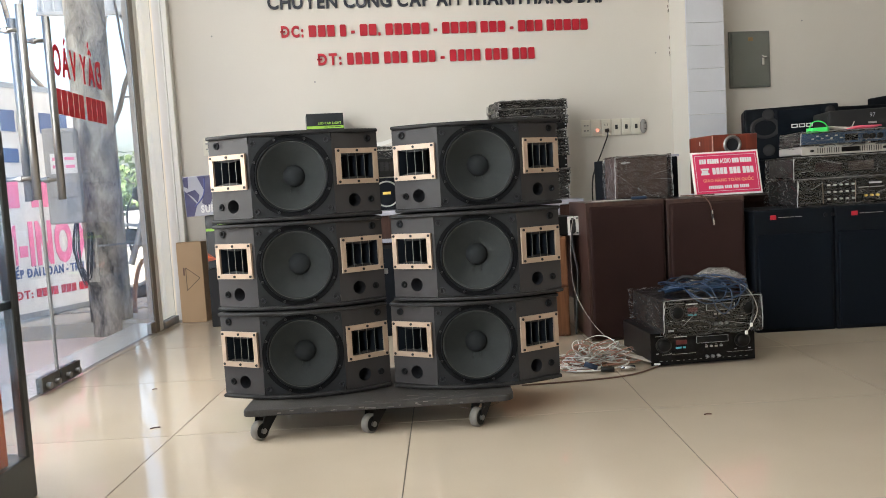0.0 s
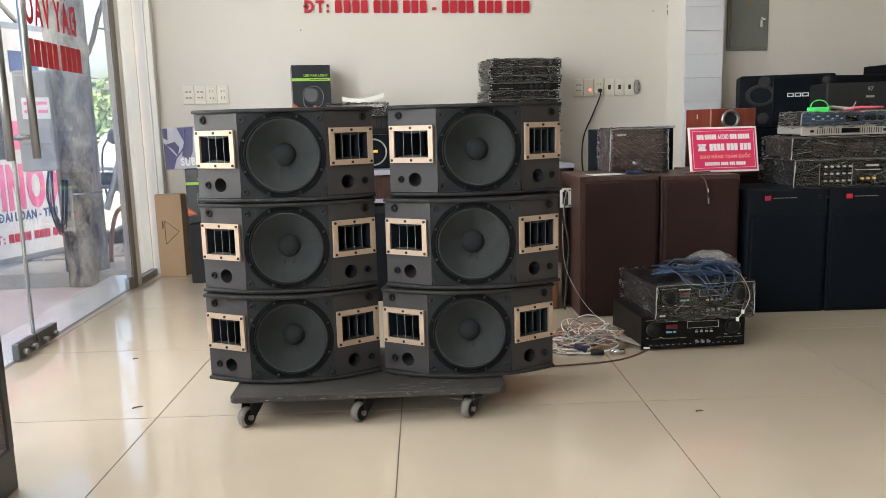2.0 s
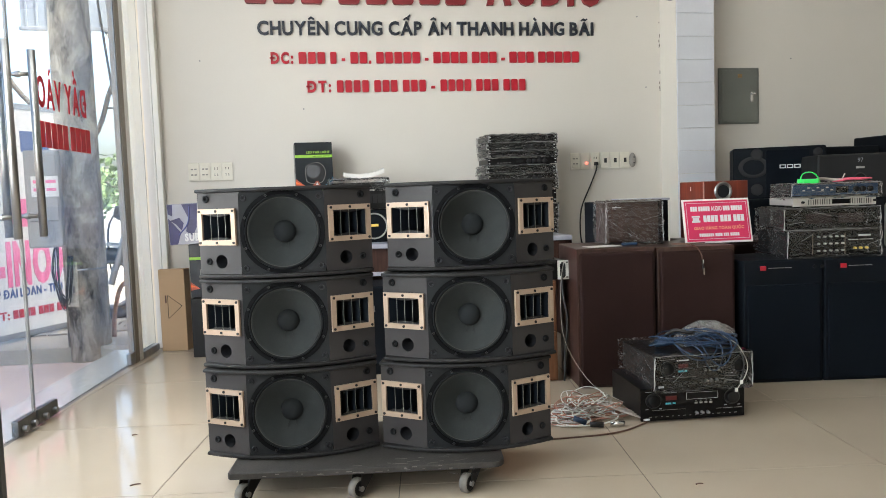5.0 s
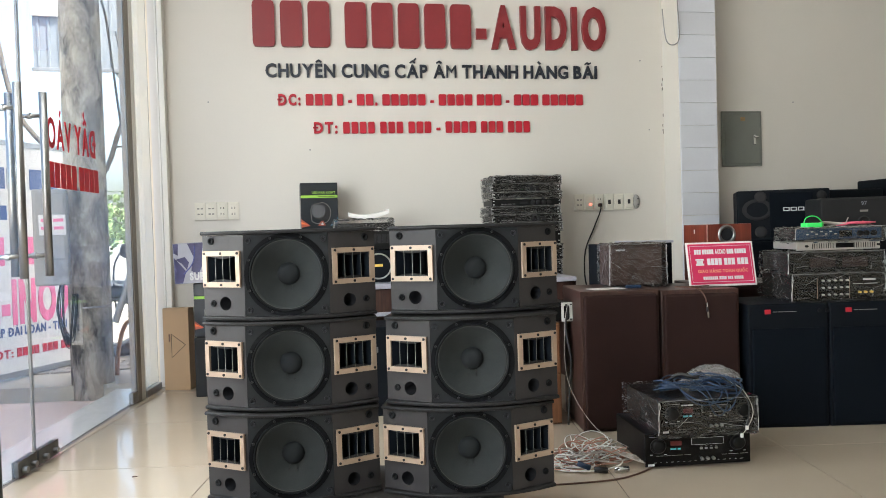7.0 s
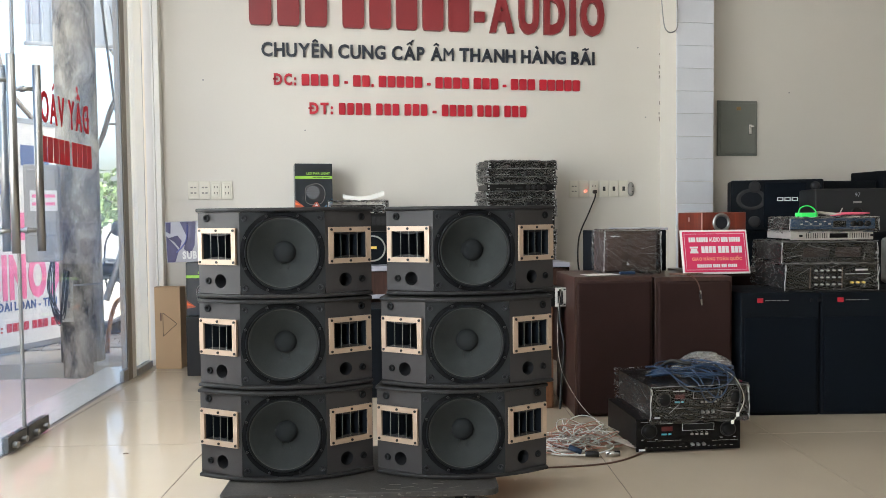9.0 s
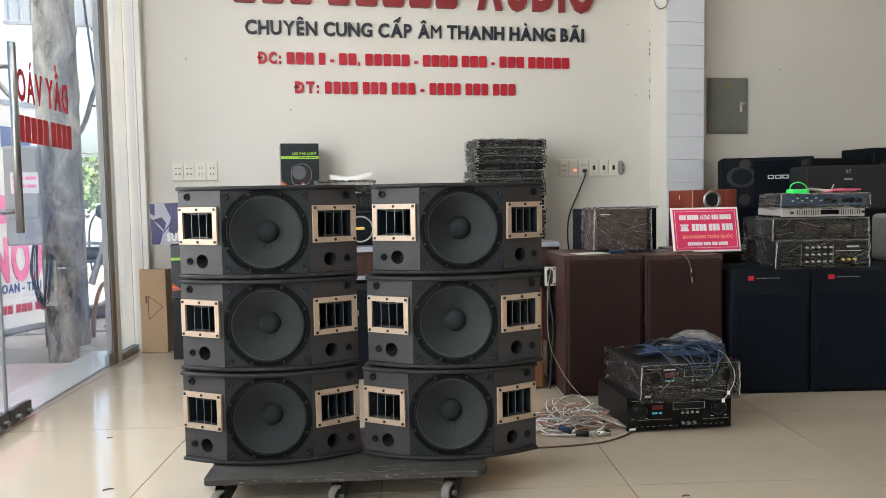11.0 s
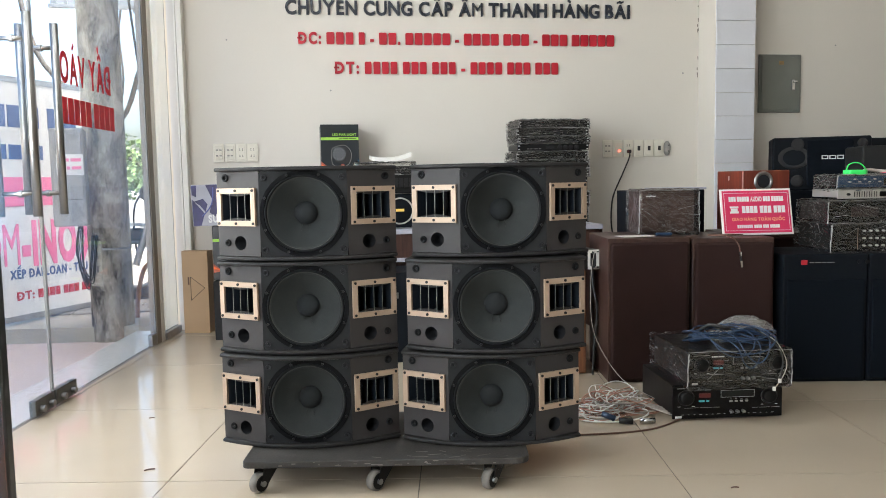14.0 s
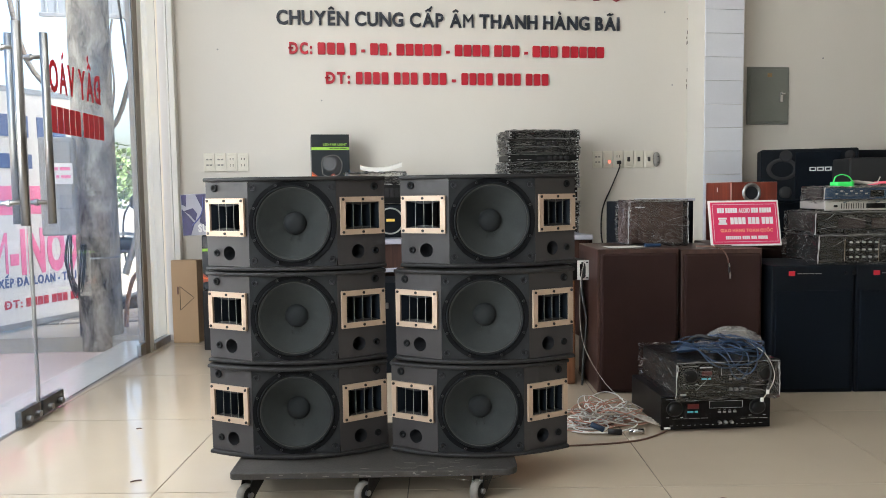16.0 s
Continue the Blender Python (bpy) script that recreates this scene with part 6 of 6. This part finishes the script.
cover = unit("wrapped_mixer", pose(0.03, 5.05, 0.981), 0.34, 0.36, 0.05, GREYBOX, "low mixer under a loose clear cover", "mixer")
film_wrap(cover, 0.35, 0.37, 0.068, 14, 0.014)
prop = thing("amplifier_box", pose(-0.236, 5.22, 0.661), "plain dark box under the stage light carton", "box")
part("body", cube((0, 0.12, 0.153), (0.21, 0.24, 0.306), 0.004), BLACKBOX, prop)
tray = thing("curved_cover", pose(0.065, 5.12, 1.058, 0, 0, 0), "curved white plastic cover lying on the mixer", "cover")
bm = bmesh.new()
rows = []
for j in range(13):
    u = j / 12
    x, zz = -0.125 + 0.25 * u, 0.022 * (2 * u - 0.8) ** 2
    rows.append([bm.verts.new((x, y, zz + dz)) for y, dz in ((-0.05, 0), (-0.05, 0.024), (0.05, 0.03), (0.05, 0.006))])
for p, q in zip(rows, rows[1:]):
    for a in range(4):
        bm.faces.new((p[a], p[(a + 1) % 4], q[(a + 1) % 4], q[a]))
bm.faces.new(rows[0])
bm.faces.new(rows[-1][::-1])
bmesh.ops.recalc_face_normals(bm, faces=bm.faces)
part("shell", bm, WHITEP, tray)


def lamp_carton(m, label):
    """Printed carton of a stage light: dark face, green stripe and a drawn lamp."""
    c = thing("light_carton", m, label, "carton", "stage light cartons")
    part("carton", cube((0, 0.11, 0.165), (0.236, 0.22, 0.328), 0.003), BOXPRINT, c)
    part("stripe", cube((0, -0.0008, 0.241), (0.233, 0.0016, 0.017)), INK_G, c, "bright green stripe")
    lettering(c, "LED PAR LIGHT", -0.045, 0.103, 0.259, 0.015, 0.001, INK_G, -0.0002, offset=0.02)
    bars(c, -0.005, 0.10, 0.239, 0.243, -0.0018, BOXPRINT, (2, 3, 4))
    # the drawn lamp: a drum with a round face of diodes, its yoke and three coloured beams
    for poly, mt, lift in ((((-0.117, 0.10), (-0.117, 0.045), (-0.060, 0.055)), BEAM_O, 0), (((-0.117, 0.083), (-0.117, 0.066), (-0.075, 0.063)), ORANGE, 1), (((-0.012, 0.055), (0.038, 0.055), (0.022, 0.085), (0.008, 0.085)), BEAM_O, 0), (((0.006, 0.060), (0.024, 0.060), (0.016, 0.078)), INK_W, 1),
                           (((0.117, 0.110), (0.117, 0.050), (0.065, 0.055)), BEAM_B, 0), (((0.117, 0.083), (0.117, 0.066), (0.08, 0.063)), PALE, 1), (((0.045, 0.018), (0.11, 0.018), (0.11, 0.034), (0.045, 0.034)), INK_G, 0)):
        part("beam_print", prism(poly, 0.0004 * lift, 0.0008 + 0.0004 * lift), mt, c).matrix_local = Matrix.Translation((0, -0.0002, 0)) @ pose(0, 0, 0, 90, 0, 0)
    part("drum_print", prism([(-0.03, 0.098), (0.05, 0.085), (0.068, 0.10), (0.072, 0.14), (0.04, 0.19), (-0.01, 0.192)], 0.0, 0.0008), GREYBOX, c).matrix_local = pose(0, -0.0002, 0, 90, 0, 0)
    part("lamp_print", lathe([(0, 0.0016), (0.043, 0.0016), (0.043, 0)], Matrix.Translation((-0.006, 0, 0.146)) @ pose(0, 0, 0, 90, 0, 0), 32), CABFRAME, c)
    for r, n in ((0.0, 1), (0.010, 6), (0.020, 12), (0.029, 16), (0.037, 20)):
        for j in range(n):
            a = 2 * math.pi * j / n
            part("diode_print", cube((-0.006 + r * math.cos(a), -0.0020, 0.146 + r * math.sin(a)), (0.0042, 0.0008, 0.0042)), PALE, c)
    part("yoke_print", tube([(-0.050, -0.001, 0.085), (-0.055, -0.001, 0.15), (-0.04, -0.001, 0.185), (0.03, -0.001, 0.20), (0.07, -0.001, 0.15), (0.05, -0.001, 0.08), (-0.02, -0.001, 0.07), (-0.050, -0.001, 0.085)], 0.0014), METER, c)
    return c


lamp_carton(pose(-0.236, 5.26, 0.970, 0, 0, 2), "dark printed stage light carton on the gear pile")
tall_box = thing("cardboard_carton", pose(-1.165, 5.40, 0, 0, 0, -12), "slim brown cardboard carton standing by the glass", "carton")
part("carton", cube((0, 0.05, 0.262), (0.166, 0.10, 0.522), 0.003), CARD, tall_box)
part("flap", cube((0, 0.03, 0.5245), (0.162, 0.062, 0.003), 0.001), CARD, tall_box)
for a, b in (((-0.03, 0.36), (-0.03, 0.21)), ((-0.03, 0.21), (0.06, 0.29)), ((0.06, 0.29), (-0.03, 0.36))):
    part("triangle_print", rod((a[0], -0.0008, a[1]), (b[0], -0.0008, b[1]), 0.0016, n=6), INK_K, tall_box)
bars(tall_box, -0.048, -0.038, 0.31, 0.36, -0.0003, CABLE_BROWN, (3,))
grey_box = thing("grey_box", pose(-0.80, 5.10, 0, 0, 0, -8), "plain slate grey speaker box on the floor", "speaker")
part("cabinet", cube((0, 0.16, 0.18), (0.44, 0.32, 0.36), 0.006), GREYBOX, grey_box)
lamp_carton(pose(-0.90, 5.16, 0.362, 0, 0, -6), "dark printed stage light carton under another carton")
violet = thing("violet_carton", pose(-0.975, 5.15, 0.694, 0, -2, -8), "pale carton with violet star print on another carton", "carton")
part("carton", cube((0, 0.11, 0.125), (0.30, 0.22, 0.248), 0.003), PALE, violet)
for poly in (((-0.146, 0.004), (-0.10, 0.004), (-0.075, 0.075), (-0.110, 0.120), (-0.146, 0.165)), ((-0.135, 0.150), (-0.10, 0.125), (-0.07, 0.085), (-0.055, 0.130), (-0.080, 0.165)), ((-0.060, 0.245), (-0.025, 0.160), (-0.045, 0.08), (-0.005, 0.05), (0.02, 0.10), (0.035, 0.245)),
             ((-0.145, 0.190), (-0.12, 0.175), (-0.115, 0.245), (-0.145, 0.245)), ((0.06, 0.06), (0.145, 0.03), (0.145, 0.18), (0.10, 0.14))):
    part("violet_print", prism(poly, 0, 0.001), PURPLE, violet, "dark violet print").matrix_local = pose(0, -0.0002, 0, 90, 0, 0)
part("swoosh_print", tube([(-0.09, -0.002, 0.06), (-0.03, -0.002, 0.13), (-0.015, -0.002, 0.23)], 0.004), BLUEPRINT, violet)
lettering(violet, "SUBW", -0.055, 0.09, 0.022, 0.044, 0.002, INK_W, -0.0015, offset=0.05)

# ---- glass showcase beside the door ----
case = thing("showcase", pose(-1.128, 2.40, 0, 0, 0, -7), "dark metal framed glass showcase with orange boxes", "showcase")
CX, CY, CH = 0.42, 1.5, 0.995
part("plinth", cube((-CX / 2, -CY / 2, 0.06), (CX, CY, 0.12), 0.004), CABFRAME, case)
for x in (-0.015, -CX + 0.015):
    for y in (-0.015, -CY / 2, -CY + 0.015):
        part("upright", cube((x, y, 0.55), (0.032, 0.032, 0.88), 0.005), CABFRAME, case)
for x in (-0.015, -CX + 0.015):
    part("top_rail", cube((x, -CY / 2, CH - 0.014), (0.032, CY, 0.032), 0.008), CABFRAME, case)
for y in (-0.015, -CY + 0.015):
    part("top_rail", cube((-CX / 2, y, CH - 0.014), (CX - 0.07, 0.03, 0.03), 0.005), CABFRAME, case)
part("shelf", cube((-CX / 2, -CY / 2, 0.53), (CX - 0.01, CY - 0.01, 0.022), 0.003), CABFRAME, case)
for x in (-0.006, -CX + 0.006):
    part("pane", cube((x, -CY / 2, 0.55), (0.005, CY - 0.07, 0.86)), GLASS, case).visible_shadow = False
part("pane", cube((-CX / 2, -0.006, 0.55), (CX - 0.07, 0.005, 0.86)), GLASS, case).visible_shadow = False
for x, y, z, s, r, mt, lb in ((-0.11, -0.18, 0.541, (0.16, 0.20, 0.14), 12, ORANGE, "orange printed parts box in the showcase"), (-0.13, -0.2, 0.121, (0.2, 0.22, 0.22), -8, ORANGE, "orange printed carton at the showcase bottom"),
                              (-0.2, -0.45, 0.541, (0.2, 0.2, 0.10), 4, BLACKBOX, "black parts box in the showcase"), (-0.16, -0.44, 0.121, (0.2, 0.18, 0.16), 10, METER, "grey parts box in the showcase")):
    b = thing("parts_box", case.matrix_world @ pose(x, y, z, 0, 0, r), lb, "box")
    part("carton", cube((0, 0, s[2] / 2), s, 0.003), mt, b)
    part("print_panel", cube((s[0] / 2 + 0.0006, 0, s[2] * 0.4), (0.001, s[1] * 0.7, s[2] * 0.4)), PALE, b)

# small marks on the back wall: nail heads and a stained conduit line beside the pillar
for x, z in ((2.16, 1.66), (-0.93, 1.86), (-0.28, 1.54), (3.32, 1.86), (2.10, 2.16)):
    nail = thing("nail", pose(x, BACK, z), "small dark nail head in the plaster wall", "nail", "nails in the wall")
    part("head", rod((0, 0.002, 0), (0, -0.004, 0), 0.0055, n=10), STEEL_DARK, nail)

# dark chips in the plaster seam beside the pillar
rng = random.Random(3)
chips = thing("plaster_chips", pose(2.272, BACK, 0), "small dark chips in the plaster seam beside the pillar", "chips")
for k in range(9):
    z = rng.uniform(1.45, 2.25)
    part("chip", cube((rng.uniform(-0.006, 0.0), -0.0012, z), (rng.uniform(0.004, 0.007), 0.003, rng.uniform(0.008, 0.026)), 0.001, segments=1), CASTOR, chips)

# debris on the floor tiles
for x, y, r, long in ((-0.93, 2.95, 20, 0.017), (-1.05, 3.55, 10, 0.010), (0.86, 2.45, 0, 0.012)):
    bit = thing("twig", pose(x, y, 0.0, 0, 0, r), "tiny dry brown twig lying on the floor", "twig", "bits on the floor")
    part("stem", tube([(-long, 0, 0.0025), (0, 0.003, 0.003), (long, -0.002, 0.0025)], 0.0024), CABLE_BROWN, bit, "", True)

# pale scuffs on the front edge and top of the trolley board
rng = random.Random(8)
for k in range(22):
    w = rng.uniform(0.004, 0.024)
    part("scuff", cube((rng.uniform(-0.40, 0.36), -0.0853, 0.083 + rng.uniform(0.002, 0.015)), (w, 0.0008, rng.uniform(0.0012, 0.003))), CASTOR, trolley)
for k in range(14):
    x, y = rng.uniform(-0.1, 0.38), rng.uniform(-0.07, 0.0)
    part("scuff", cube((x, y, 0.1013), (rng.uniform(0.004, 0.05), rng.uniform(0.001, 0.003), 0.0008), 0, pose(0, 0, 0, 0, 0, rng.uniform(-25, 25))), CASTOR, trolley)
